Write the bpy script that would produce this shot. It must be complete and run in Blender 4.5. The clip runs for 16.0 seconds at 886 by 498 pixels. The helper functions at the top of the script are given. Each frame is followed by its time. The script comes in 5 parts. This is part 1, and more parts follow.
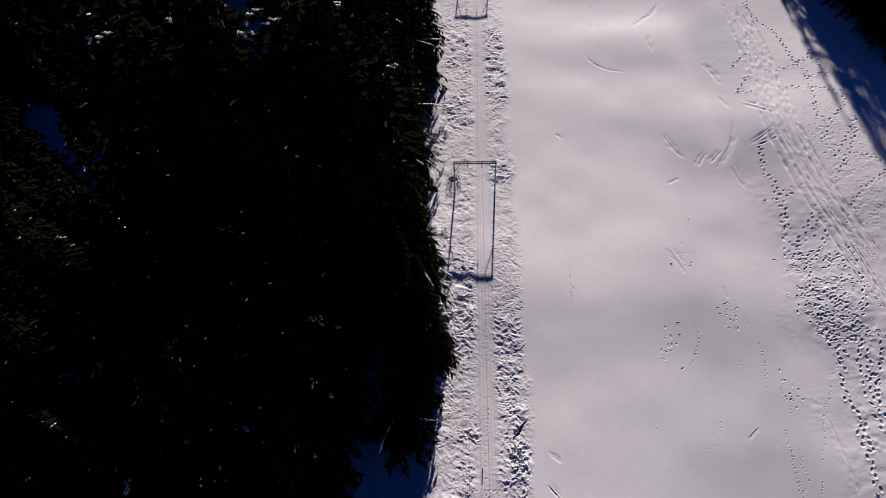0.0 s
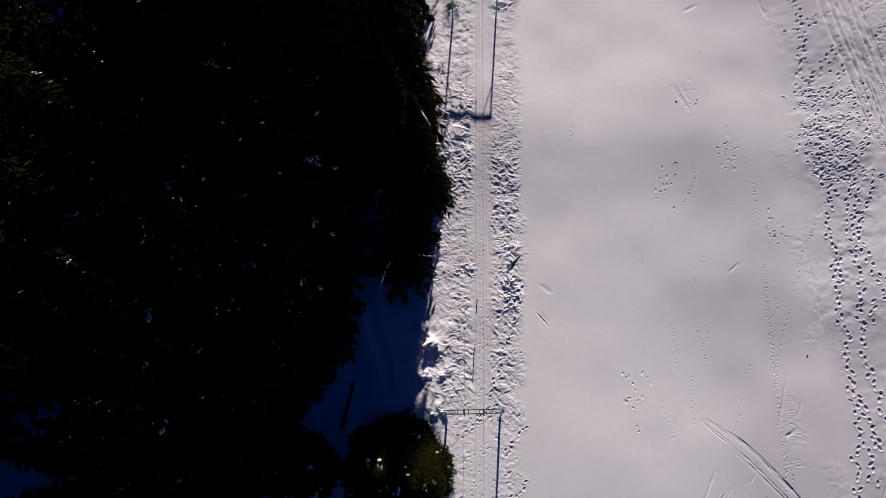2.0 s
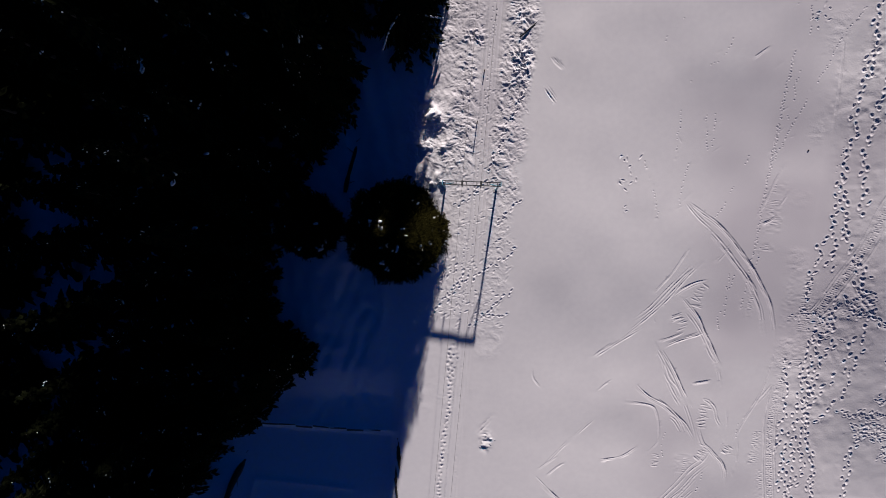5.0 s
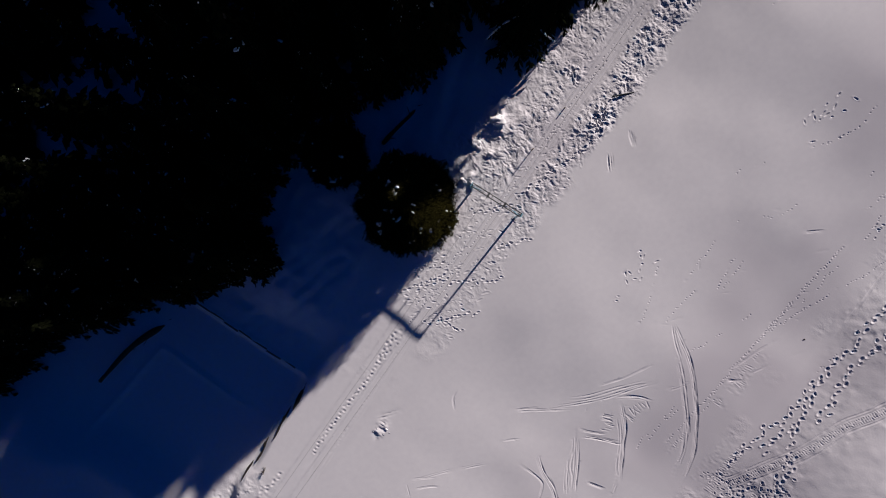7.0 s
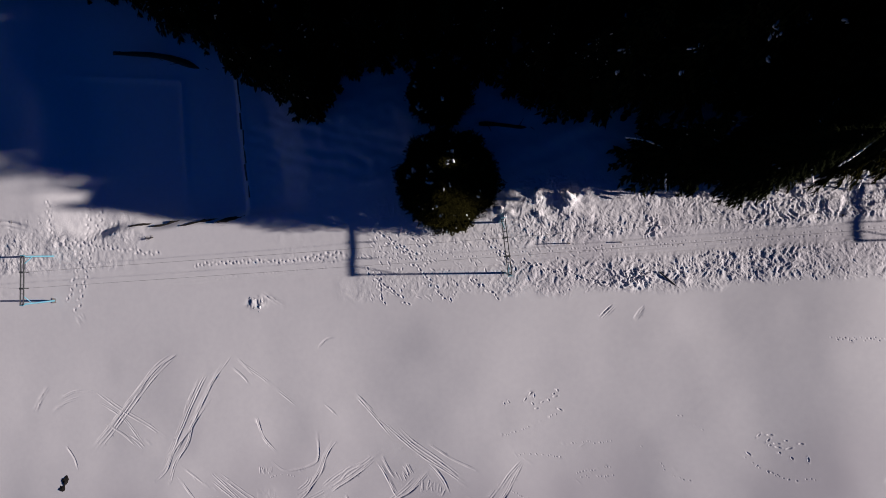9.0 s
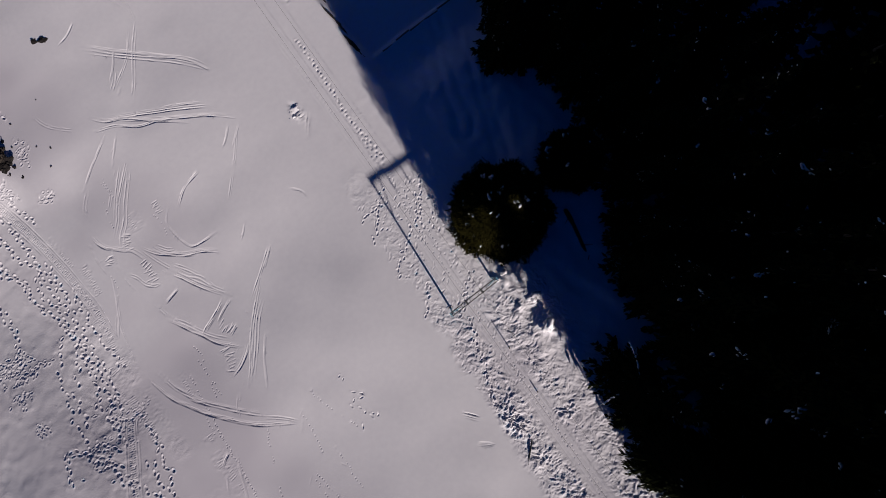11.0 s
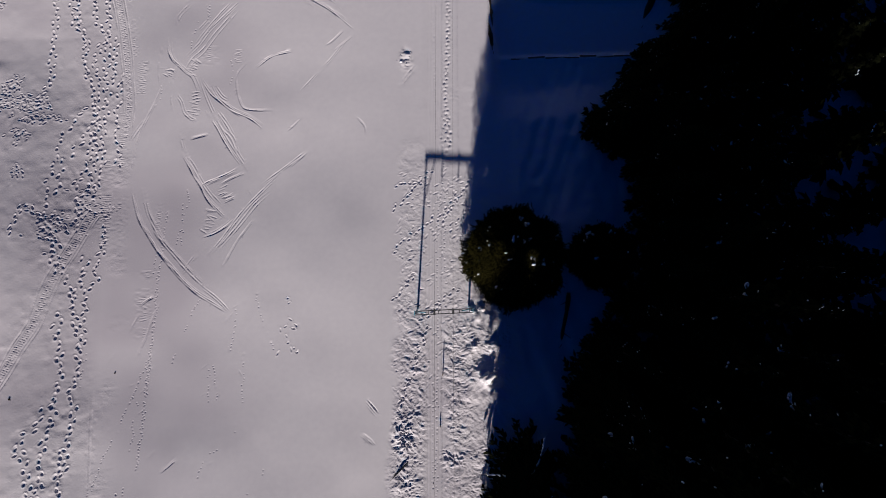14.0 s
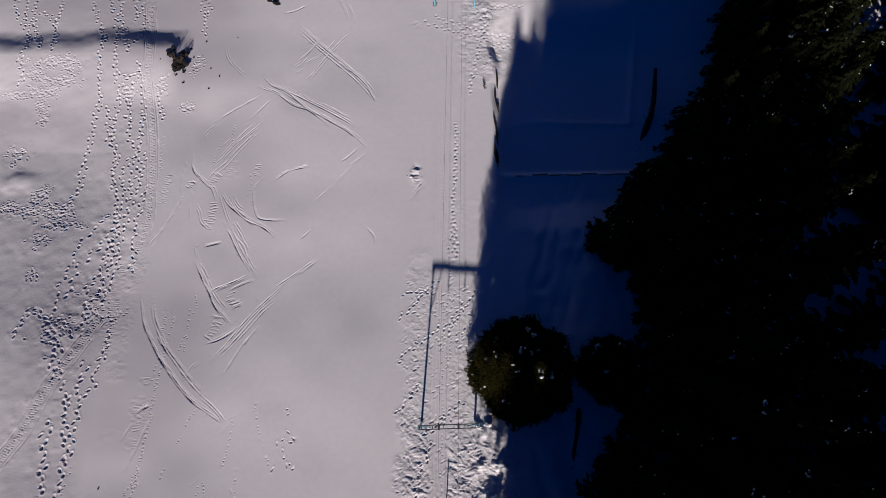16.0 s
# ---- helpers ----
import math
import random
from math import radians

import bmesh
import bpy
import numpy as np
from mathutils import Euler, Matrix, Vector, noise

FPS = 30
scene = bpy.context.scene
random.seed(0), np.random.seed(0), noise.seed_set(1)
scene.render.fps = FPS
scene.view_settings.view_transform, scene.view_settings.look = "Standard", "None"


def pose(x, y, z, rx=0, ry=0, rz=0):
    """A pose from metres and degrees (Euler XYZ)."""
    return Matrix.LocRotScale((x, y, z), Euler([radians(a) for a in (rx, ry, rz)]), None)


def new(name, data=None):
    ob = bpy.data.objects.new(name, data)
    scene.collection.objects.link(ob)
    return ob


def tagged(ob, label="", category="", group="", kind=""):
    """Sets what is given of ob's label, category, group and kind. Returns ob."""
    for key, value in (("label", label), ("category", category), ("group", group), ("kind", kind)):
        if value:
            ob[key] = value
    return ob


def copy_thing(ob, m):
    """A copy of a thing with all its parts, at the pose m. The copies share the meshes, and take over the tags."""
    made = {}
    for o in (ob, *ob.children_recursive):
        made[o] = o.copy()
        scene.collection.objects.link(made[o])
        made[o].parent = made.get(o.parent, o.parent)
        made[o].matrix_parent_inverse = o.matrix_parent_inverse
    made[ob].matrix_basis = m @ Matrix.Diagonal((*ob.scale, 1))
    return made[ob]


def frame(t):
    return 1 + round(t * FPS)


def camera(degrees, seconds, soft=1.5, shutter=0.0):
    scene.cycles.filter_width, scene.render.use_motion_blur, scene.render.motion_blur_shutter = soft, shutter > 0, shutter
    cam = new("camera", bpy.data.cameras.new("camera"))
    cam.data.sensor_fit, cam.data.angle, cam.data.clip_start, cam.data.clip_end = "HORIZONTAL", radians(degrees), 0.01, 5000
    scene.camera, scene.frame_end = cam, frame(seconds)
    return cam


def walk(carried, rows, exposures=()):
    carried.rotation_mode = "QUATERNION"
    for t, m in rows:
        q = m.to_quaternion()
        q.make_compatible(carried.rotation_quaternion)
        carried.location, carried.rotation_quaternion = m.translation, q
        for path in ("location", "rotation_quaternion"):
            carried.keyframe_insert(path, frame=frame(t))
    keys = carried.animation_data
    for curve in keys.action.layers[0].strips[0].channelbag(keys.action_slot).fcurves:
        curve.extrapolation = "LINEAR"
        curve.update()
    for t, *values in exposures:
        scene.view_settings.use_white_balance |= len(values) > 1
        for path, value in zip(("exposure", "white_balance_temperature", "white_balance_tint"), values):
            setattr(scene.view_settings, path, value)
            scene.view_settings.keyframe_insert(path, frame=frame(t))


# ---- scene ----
cam = camera(79.23, 16.0, 0.5)
PATH = [
    (0.0, pose(0.00, 0.00, 45.3, 40.61, 2.51, -0.03)),
    (0.5, pose(0.00, 0.00, 45.3, 36.46, 2.49, -0.10)),
    (1.0, pose(0.00, 0.00, 45.3, 31.99, 2.46, -0.17)),
    (1.5, pose(0.00, 0.00, 45.3, 27.80, 2.36, -0.18)),
    (2.0, pose(0.00, 0.00, 45.3, 23.63, 2.29, -0.24)),
    (2.5, pose(0.00, 0.00, 45.3, 19.45, 2.21, -0.32)),
    (3.0, pose(0.00, 0.00, 45.3, 15.54, 2.13, -0.36)),
    (3.5, pose(0.00, 0.00, 45.3, 11.26, 2.07, -0.37)),
    (4.0, pose(0.00, 0.00, 45.3, 7.04, 1.99, -0.41)),
    (4.5, pose(0.00, 0.00, 45.3, 2.59, 1.90, 0.69)),
    (5.0, pose(0.00, 0.00, 45.3, -0.33, 1.76, 3.23)),
    (5.2, pose(0.00, 0.00, 45.3, -0.32, 1.72, 4.21)),
    (7.3, pose(0.37, 0.29, 45.3, -0.10, 1.77, 38.61)),
    (7.5, pose(0.41, 0.32, 45.3, -0.04, 1.66, 42.01)),
    (8.0, pose(0.49, 0.38, 45.3, 0.03, 1.40, 53.47)),
    (8.2, pose(0.53, 0.41, 45.3, 0.05, 1.27, 59.17)),
    (10.3, pose(0.90, 0.70, 45.3, 0.91, 0.00, 124.26)),
    (10.5, pose(0.90, 0.70, 45.3, 0.83, -0.12, 129.66)),
    (11.0, pose(0.90, 0.70, 45.3, 0.73, -0.40, 142.82)),
    (11.5, pose(0.90, 0.70, 45.3, 0.64, -0.61, 155.68)),
    (12.0, pose(0.90, 0.70, 45.3, 0.55, -0.72, 168.47)),
    (12.5, pose(0.90, 0.70, 45.3, 0.62, -0.80, 175.67)),
    (13.0, pose(0.90, 0.70, 45.3, 0.75, -0.71, 177.39)),
    (13.5, pose(0.90, 0.70, 45.3, 0.86, -0.56, 177.77)),
    (14.0, pose(0.90, 0.70, 45.3, 0.97, -0.43, 178.22)),
    (14.5, pose(0.90, 0.70, 45.3, 3.82, -0.25, 178.57)),
    (15.0, pose(0.90, 0.70, 45.3, 8.09, -0.12, 178.88)),
    (15.5, pose(0.90, 0.70, 45.3, 10.11, 0.01, 179.01)),
    (16.0, pose(0.90, 0.70, 45.3, 12.64, 0.15, 179.12)),
]
EXPOSURES = [(0.0, 0.38, 6500, 18), (5.0, 0.25, 6500, 18), (8.0, 0.07, 6500, 18), (12.5, 0.03, 6500, 18), (16.0, 0.05, 6500, 18)]
walk(cam, PATH, EXPOSURES)

# ---------------------------------------------------------------- world, sun
SUN_TAN, SUN_TURN = 0.445, radians(4.8)
SUN_UP = math.atan(SUN_TAN)
world = bpy.data.worlds.new("winter_sky")
scene.world = world
world.use_nodes = True
wn = world.node_tree
sky = wn.nodes.new("ShaderNodeTexSky")
sky.sky_type, sky.sun_disc = "NISHITA", False
sky.sun_elevation, sky.sun_rotation = SUN_UP, SUN_TURN
sky.altitude, sky.dust_density, sky.ozone_density = 1200, 0.2, 4.0
deep = wn.nodes.new("ShaderNodeHueSaturation")
deep.inputs["Saturation"].default_value = 1.75
deep.inputs["Hue"].default_value = 0.525
wn.links.new(sky.outputs[0], deep.inputs["Color"])
wn.links.new(deep.outputs[0], wn.nodes["Background"].inputs["Color"])
wn.nodes["Background"].inputs["Strength"].default_value = 0.019

sun = new("sun", bpy.data.lights.new("sun", "SUN"))
sun.data.energy, sun.data.angle, sun.data.color = 5.0, radians(0.9), (1.0, 0.925, 0.85)
TO_SUN = Vector((math.sin(SUN_TURN) * math.cos(SUN_UP), math.cos(SUN_TURN) * math.cos(SUN_UP), math.sin(SUN_UP)))
sun.rotation_euler = TO_SUN.to_track_quat("Z", "Y").to_euler()
sun.location = TO_SUN * 200


# ---------------------------------------------------------------- materials
def material(name, low, high, scale, rough=0.7, metal=0.0, bump=0.3, bump_scale=None, dist=0.02, per_object=0.0, detail=6.0, coarse=None):
    """Two-scale mottled surface between the colours low and high."""
    m = bpy.data.materials.new(name)
    m.use_nodes = True
    n, link = m.node_tree.nodes, m.node_tree.links
    bsdf = n["Principled BSDF"]
    geo = n.new("ShaderNodeTexCoord")
    a, b = n.new("ShaderNodeTexNoise"), n.new("ShaderNodeTexNoise")
    a.inputs["Scale"].default_value, a.inputs["Detail"].default_value = scale, detail
    b.inputs["Scale"].default_value, b.inputs["Detail"].default_value = coarse or scale * 0.13, 3
    mix = n.new("ShaderNodeMath")
    mix.operation = "MULTIPLY_ADD"
    mix.inputs[1].default_value = 0.5
    half = n.new("ShaderNodeMath")
    half.operation = "MULTIPLY"
    half.inputs[1].default_value = 0.5
    for t in (a, b):
        link.new(geo.outputs["Object"], t.inputs["Vector"])
    link.new(b.outputs["Fac"], half.inputs[0])
    link.new(a.outputs["Fac"], mix.inputs[0])
    link.new(half.outputs[0], mix.inputs[2])
    ramp = n.new("ShaderNodeValToRGB")
    ramp.color_ramp.elements[0].position, ramp.color_ramp.elements[1].position = 0.3, 0.7
    ramp.color_ramp.elements[0].color, ramp.color_ramp.elements[1].color = (*low, 1), (*high, 1)
    fac = mix.outputs[0]
    if per_object:
        info = n.new("ShaderNodeObjectInfo")
        shift = n.new("ShaderNodeMath")
        shift.operation = "MULTIPLY_ADD"
        shift.inputs[1].default_value = per_object
        link.new(info.outputs["Random"], shift.inputs[0])
        link.new(fac, shift.inputs[2])
        fac = shift.outputs[0]
    link.new(fac, ramp.inputs["Fac"])
    link.new(ramp.outputs["Color"], bsdf.inputs["Base Color"])
    bsdf.inputs["Roughness"].default_value, bsdf.inputs["Metallic"].default_value = rough, metal
    if bump:
        c, bp = n.new("ShaderNodeTexNoise"), n.new("ShaderNodeBump")
        c.inputs["Scale"].default_value, c.inputs["Detail"].default_value = bump_scale or scale * 2, 4
        bp.inputs["Strength"].default_value, bp.inputs["Distance"].default_value = bump, dist
        link.new(geo.outputs["Object"], c.inputs["Vector"])
        link.new(c.outputs["Fac"], bp.inputs["Height"])
        link.new(bp.outputs["Normal"], bsdf.inputs["Normal"])
    return m


SNOW = material("snow", (0.80, 0.80, 0.82), (0.88, 0.88, 0.89), 2.2, rough=0.9, bump=0.15, bump_scale=9.0, dist=0.012, coarse=0.12)
SNOW.node_tree.nodes["Principled BSDF"].inputs["Specular IOR Level"].default_value = 0.15


def crumbly(m):
    """Adds crumbs and small clods to the snow wherever its sheet is marked as churned."""
    n, link = m.node_tree.nodes, m.node_tree.links
    mark, where = n.new("ShaderNodeAttribute"), n.new("ShaderNodeTexCoord")
    mark.attribute_name = "churned"
    crumbs, clods, times, total = n.new("ShaderNodeTexNoise"), n.new("ShaderNodeTexNoise"), n.new("ShaderNodeMath"), n.new("ShaderNodeMath")
    crumbs.inputs["Scale"].default_value, clods.inputs["Scale"].default_value, clods.inputs["Detail"].default_value = 6.5, 2.2, 7
    total.operation, times.operation = "ADD", "MULTIPLY"
    for t in (crumbs, clods):
        link.new(where.outputs["Object"], t.inputs["Vector"])
    link.new(crumbs.outputs["Fac"], total.inputs[0])
    link.new(clods.outputs["Fac"], total.inputs[1])
    link.new(total.outputs[0], times.inputs[0])
    link.new(mark.outputs["Fac"], times.inputs[1])
    bp = n.new("ShaderNodeBump")
    bp.inputs["Strength"].default_value, bp.inputs["Distance"].default_value = 1.0, 0.045
    fine = next(x for x in n if x.type == "BUMP" and x is not bp)
    link.new(times.outputs[0], bp.inputs["Height"])
    link.new(fine.outputs["Normal"], bp.inputs["Normal"])
    link.new(bp.outputs["Normal"], n["Principled BSDF"].inputs["Normal"])


def grey_snow(m):
    """Mixes a flat grey over the snow, as strongly as its sheet is marked."""
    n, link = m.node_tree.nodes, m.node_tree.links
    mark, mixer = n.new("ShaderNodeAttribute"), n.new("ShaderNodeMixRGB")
    mark.attribute_name = "greyed"
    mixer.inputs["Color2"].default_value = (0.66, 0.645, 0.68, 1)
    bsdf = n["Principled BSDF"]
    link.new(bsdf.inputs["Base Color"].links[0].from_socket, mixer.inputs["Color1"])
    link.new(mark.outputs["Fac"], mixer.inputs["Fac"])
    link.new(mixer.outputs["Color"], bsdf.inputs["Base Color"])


crumbly(SNOW)
grey_snow(SNOW)
SNOW_LOAD = material("loose_snow", (0.8, 0.81, 0.83), (0.9, 0.9, 0.91), 4, rough=0.6, bump=0.4, bump_scale=14)
# Darker than living spruce: the wood's shade is put into this colour.
SHADED_NEEDLES = material("spruce_needles", (0.004, 0.0052, 0.0024), (0.009, 0.011, 0.005), 1.3, rough=0.9, bump=0, per_object=0.25)
# Lighter olive copy of the needles, with sunlight painted into the colour.
SUNLIT_NEEDLES = material("sunny_spruce_needles", (0.006, 0.0065, 0.002), (0.020, 0.0185, 0.005), 1.6, rough=0.9, bump=0, per_object=0.15)
BARK = material("bark", (0.012, 0.009, 0.007), (0.035, 0.027, 0.022), 9, rough=0.9, bump=0.6, dist=0.02)
PAINT = material("pale_blue_paint", (0.10, 0.30, 0.39), (0.16, 0.41, 0.51), 6, rough=0.45, bump=0.15, dist=0.004)
STEEL = material("grey_steel", (0.02, 0.023, 0.026), (0.05, 0.056, 0.062), 14, rough=0.8, metal=0.0, bump=0.1, dist=0.003)
ROPE = material("dark_wire_rope", (0.12, 0.12, 0.125), (0.24, 0.24, 0.245), 30, rough=0.5, metal=0.6, bump=0.2, dist=0.003)
CONCRETE = material("concrete", (0.25, 0.24, 0.23), (0.38, 0.37, 0.35), 8, rough=0.9, bump=0.4)
EARTH = material("bare_earth", (0.008, 0.006, 0.005), (0.03, 0.023, 0.018), 7, rough=0.95, bump=0.8, dist=0.04)
ROCK = material("dark_rock", (0.004, 0.003, 0.0025), (0.014, 0.010, 0.008), 5, rough=0.9, bump=0.7, dist=0.04)
WOOD = material("weathered_wood", (0.10, 0.075, 0.055), (0.22, 0.18, 0.14), 12, rough=0.85, bump=0.4, dist=0.008)
for m in (SHADED_NEEDLES, SUNLIT_NEEDLES):
    m.node_tree.nodes["Principled BSDF"].inputs["Specular IOR Level"].default_value = 0.0
TWIG = material("bare_twigs", (0.045, 0.034, 0.026), (0.10, 0.08, 0.06), 9, rough=0.9, bump=0)


# ---------------------------------------------------------------- making meshes
def mesh_of(name, verts, faces, mat, smooth=False):
    me = bpy.data.meshes.new(name)
    me.from_pydata(verts, [], faces)
    me.materials.append(mat)
    if smooth:
        me.polygons.foreach_set("use_smooth", [True] * len(me.polygons))
    me.update()
    return me


def part(name, bm, mat, parent, label="", smooth=False):
    """Links a bmesh or a mesh as one mesh object under a thing or a part."""
    if isinstance(bm, bmesh.types.BMesh):
        me = bpy.data.meshes.new(name)
        bm.to_mesh(me)
        bm.free()
        me.materials.append(mat)
        if smooth:
            me.polygons.foreach_set("use_smooth", [True] * len(me.polygons))
    else:
        me = bm
    ob = new(name, me)
    ob.parent = parent
    if label:
        tagged(ob, label)
    return ob


def tube(bm, a, b, r0, r1=None, sides=8):
    """A closed round bar from a to b."""
    a, b = Vector(a), Vector(b)
    q = (b - a).to_track_quat("Z", "Y").to_matrix()
    r1 = r0 if r1 is None else r1
    rings = []
    for p, r in ((a, r0), (b, r1)):
        rings.append([bm.verts.new(p + q @ Vector((r * math.cos(2 * math.pi * k / sides), r * math.sin(2 * math.pi * k / sides), 0))) for k in range(sides)])
    for k in range(sides):
        j = (k + 1) % sides
        bm.faces.new((rings[0][k], rings[0][j], rings[1][j], rings[1][k]))
    bm.faces.new(rings[0][::-1])
    bm.faces.new(rings[1])
    return bm


def box(bm, size, centre, bevel=0.01, turn=None):
    made = bmesh.ops.create_cube(bm, size=1.0)["verts"]
    m = Matrix.Translation(centre) @ (turn or Matrix.Identity(4)) @ Matrix.Diagonal((*size, 1))
    bmesh.ops.transform(bm, matrix=m, verts=made)
    if bevel:
        bmesh.ops.bevel(bm, geom=list({e for v in made for e in v.link_edges}), offset=bevel, segments=1, affect="EDGES")
    return bm


def lump(bm, size, centre, rnd, rough=0.25, level=2, flat=0.0):
    """An uneven rounded lump; flat sinks its foot."""
    made = bmesh.ops.create_icosphere(bm, subdivisions=level, radius=1.0)["verts"]
    seed = Vector((rnd.uniform(-50, 50), rnd.uniform(-50, 50), rnd.uniform(-50, 50)))
    turn = Matrix.Rotation(rnd.uniform(0, 6.28), 3, "Z")
    for v in made:
        k = 1 + rough * (noise.noise(v.co * 1.3 + seed) * 1.3 + noise.noise(v.co * 3.1 + seed) * 0.6)
        p = turn @ Vector((v.co.x * size[0] * k, v.co.y * size[1] * k, v.co.z * size[2] * k))
        p.z = max(p.z, -size[2] * (1 - flat))
        v.co = p + Vector(centre)
    return bm


# ---------------------------------------------------------------- the lie of the land
def vnoise(x, y, size, seed):
    """Smooth value noise from -1 to 1 with features of the given size."""
    x, y = np.asarray(x) / size + seed * 17.31, np.asarray(y) / size - seed * 9.77
    ix, iy = np.floor(x).astype(np.int64), np.floor(y).astype(np.int64)
    fx, fy = x - ix, y - iy
    fx, fy = fx * fx * fx * (fx * (fx * 6 - 15) + 10), fy * fy * fy * (fy * (fy * 6 - 15) + 10)

    def corner(a, b):
        h = (a * 374761393 + b * 668265263 + seed * 1442695041) & 0xFFFFFFFF
        h = ((h ^ (h >> 13)) * 1274126177) & 0xFFFFFFFF
        return ((h ^ (h >> 16)) & 0xFFFF) / 32767.5 - 1
    low = corner(ix, iy) * (1 - fx) + corner(ix + 1, iy) * fx
    top = corner(ix, iy + 1) * (1 - fx) + corner(ix + 1, iy + 1) * fx
    return low * (1 - fy) + top * fy


def step(a, b, v):
    t = np.clip((np.asarray(v, dtype=float) - a) / (b - a), 0, 1)
    return t * t * (3 - 2 * t)


SLOPE = 0.137


def piste_left(y):
    return np.interp(y, [-40, -34, -18, -2, 6, 20, 34, 49, 72, 110], [2.6, 2.8, 3.2, 4.6, 4.8, 5.3, 5.9, 6.1, 6.7, 7.4])


def tow_track(y):
    return np.interp(y, [-60, -37, -24, -7, 7, 13, 31, 54, 70, 110], [-1.6, -0.6, 0.4, 1.1, 1.5, 1.55, 2.1, 2.8, 3.1, 4.4])


def land(x, y):
    """Height of the snow, without tracks and fine roughness."""
    x, y = np.asarray(x, dtype=float), np.asarray(y, dtype=float)
    z = SLOPE * np.clip(y, -300, 300)
    z = z + 0.22 * vnoise(x, y, 19, 3) * step(-8, 4, x) + step(3, 9, x) * (0.13 * vnoise(x * 0.6, y, 8, 4) + 0.035 * vnoise(x, y, 3.6, 6))
    # broad rolls across the piste
    on = step(6, 12, x) * (1 - step(34, 42, x))
    z = z + on * 0.07 * np.sin((y + 0.12 * x) * 2 * math.pi / 13.0 + 1.2 * vnoise(x, y, 25, 5)) * step(20, 34, y)
    # a long swell across the slope
    z = z + 0.5 * np.exp(-((y - 31.0 + 0.06 * x) / 7.0) ** 2) * step(-12, -6, x) * (1 - 0.5 * step(22, 34, x))
    # hollow and kicker beside the piste
    off = step(29, 36, x)
    z = z - 0.26 * np.exp(-np.hypot((x - 24.7) / 5.0, (y + 23.6) / 3.6) ** 2)
    z = z + off * (1.7 * step(-25, 4, y + 2.0 * vnoise(x, y, 9, 17)) - 0.06 * np.clip(-20 - y, 0, 11) * -1.0)
    crest = step(26.5, 29.0, x) * (1 - step(70, 80, x))
    yc = y - 0.42 - 0.037 * (np.clip(x, 20, 60) - 27.5) + 0.35 * vnoise(x, x * 0, 3.0, 14) + 0.1 * vnoise(x, y, 0.8, 15)
    z = z + crest * (0.54 + 0.12 * (1 - step(30, 36, x)) + 0.05 * vnoise(x, x * 0, 5.0, 16)) * step(-25.5, -32.2, yc) * (1 - step(-32.3, -35.4, yc))
    near = np.hypot((x - 40.2 + 0.5 * vnoise(x, y, 1.3, 44)) / 1.7, (y + 16.9 + 0.35 * vnoise(x, y, 0.9, 45)) / 0.8)
    z = z + 0.15 * np.exp(-near ** 3) + 0.4 * np.exp(-np.hypot((x - 44.1) / 2.2, (y + 13.5) / 1.0) ** 4)
    # bank down to the flat ground in the shade, with its raised border
    foot = (1 - step(-5.2, -4.1, x + 0.35 * vnoise(x, y, 3.0, 8))) * (1 - step(-15, -11, y)) * step(-39, -31, y)
    z = z - 0.75 * foot
    inner = step(-19.5, -17.5, x) * foot
    ye = y + 0.12
    z = z + 0.22 * inner * step(-17.5, -16.9, ye) + 0.05 * np.exp(-((ye + 17.0) / 0.3) ** 2) * step(-17.5, -16.5, x) * foot
    z = z + 0.12 * np.exp(-((x + 17.8 - 0.19 * (y + 22.7)) / 0.3) ** 2) * foot * step(-40, -37, y) * (1 - step(-23.0, -22.4, y))
    z = z + 0.07 * np.exp(-((y + 22.7 + 0.04 * (x + 17.5)) / 0.28) ** 2) * foot * step(-18.2, -17.4, x) * (1 - step(-9.5, -7.5, x))
    # heaped snow between the lift and the wood
    for hx, hy, r, h, w in ((-2.75, 10.7, 0.8, 0.36, 1.7), (-1.9, 10.0, 0.9, 0.14, 1.6), (-1.75, 8.15, 0.5, 0.2, 1.4), (-2.5, 7.2, 0.8, 0.12, 1.5), (-2.2, 5.75, 0.5, 0.22, 1.6), (-3.0, 5.4, 0.5, 0.16, 1.3), (-3.5, 11.8, 0.8, 0.2, 1.3), (-2.6, 4.2, 0.7, 0.15, 1.2), (-1.2, 12.0, 0.8, 0.12, 1.2), (-1.0, 6.8, 0.9, 0.1, 1.3)):
        nx, ny = x + 0.22 * vnoise(x, y, 0.7, 9), y + 0.22 * vnoise(x, y, 0.7, 10)
        heap = np.exp(-((np.hypot(nx - hx, (ny - hy) * 1.1) / r) ** w) * 1.1)
        z = z + h * heap * (1 + 0.3 * vnoise(x, y, 0.4, 11))
    # hummocks in the wood
    wood = 1 - step(-12, -6, x)
    return z + wood * 0.35 * vnoise(x, y, 6, 12) * (1 - foot)


def ground_z(x, y):
    return float(land(x, y))


# ---------------------------------------------------------------- the snow, one sheet
# a sheet of square blocks, finer where the snow is marked and coarser where it lies smooth
CELL, BLOCK = 0.05, 16
WEST, SOUTH, ACROSS, ALONG = -22.4, -54.4, 88, 176
COLS, ROWS = ACROSS * BLOCK + 1, ALONG * BLOCK + 1
DENT, RIM = np.zeros((ROWS, COLS), dtype=np.float32), np.zeros((ROWS, COLS), dtype=np.float32)
rng = random.Random(7)


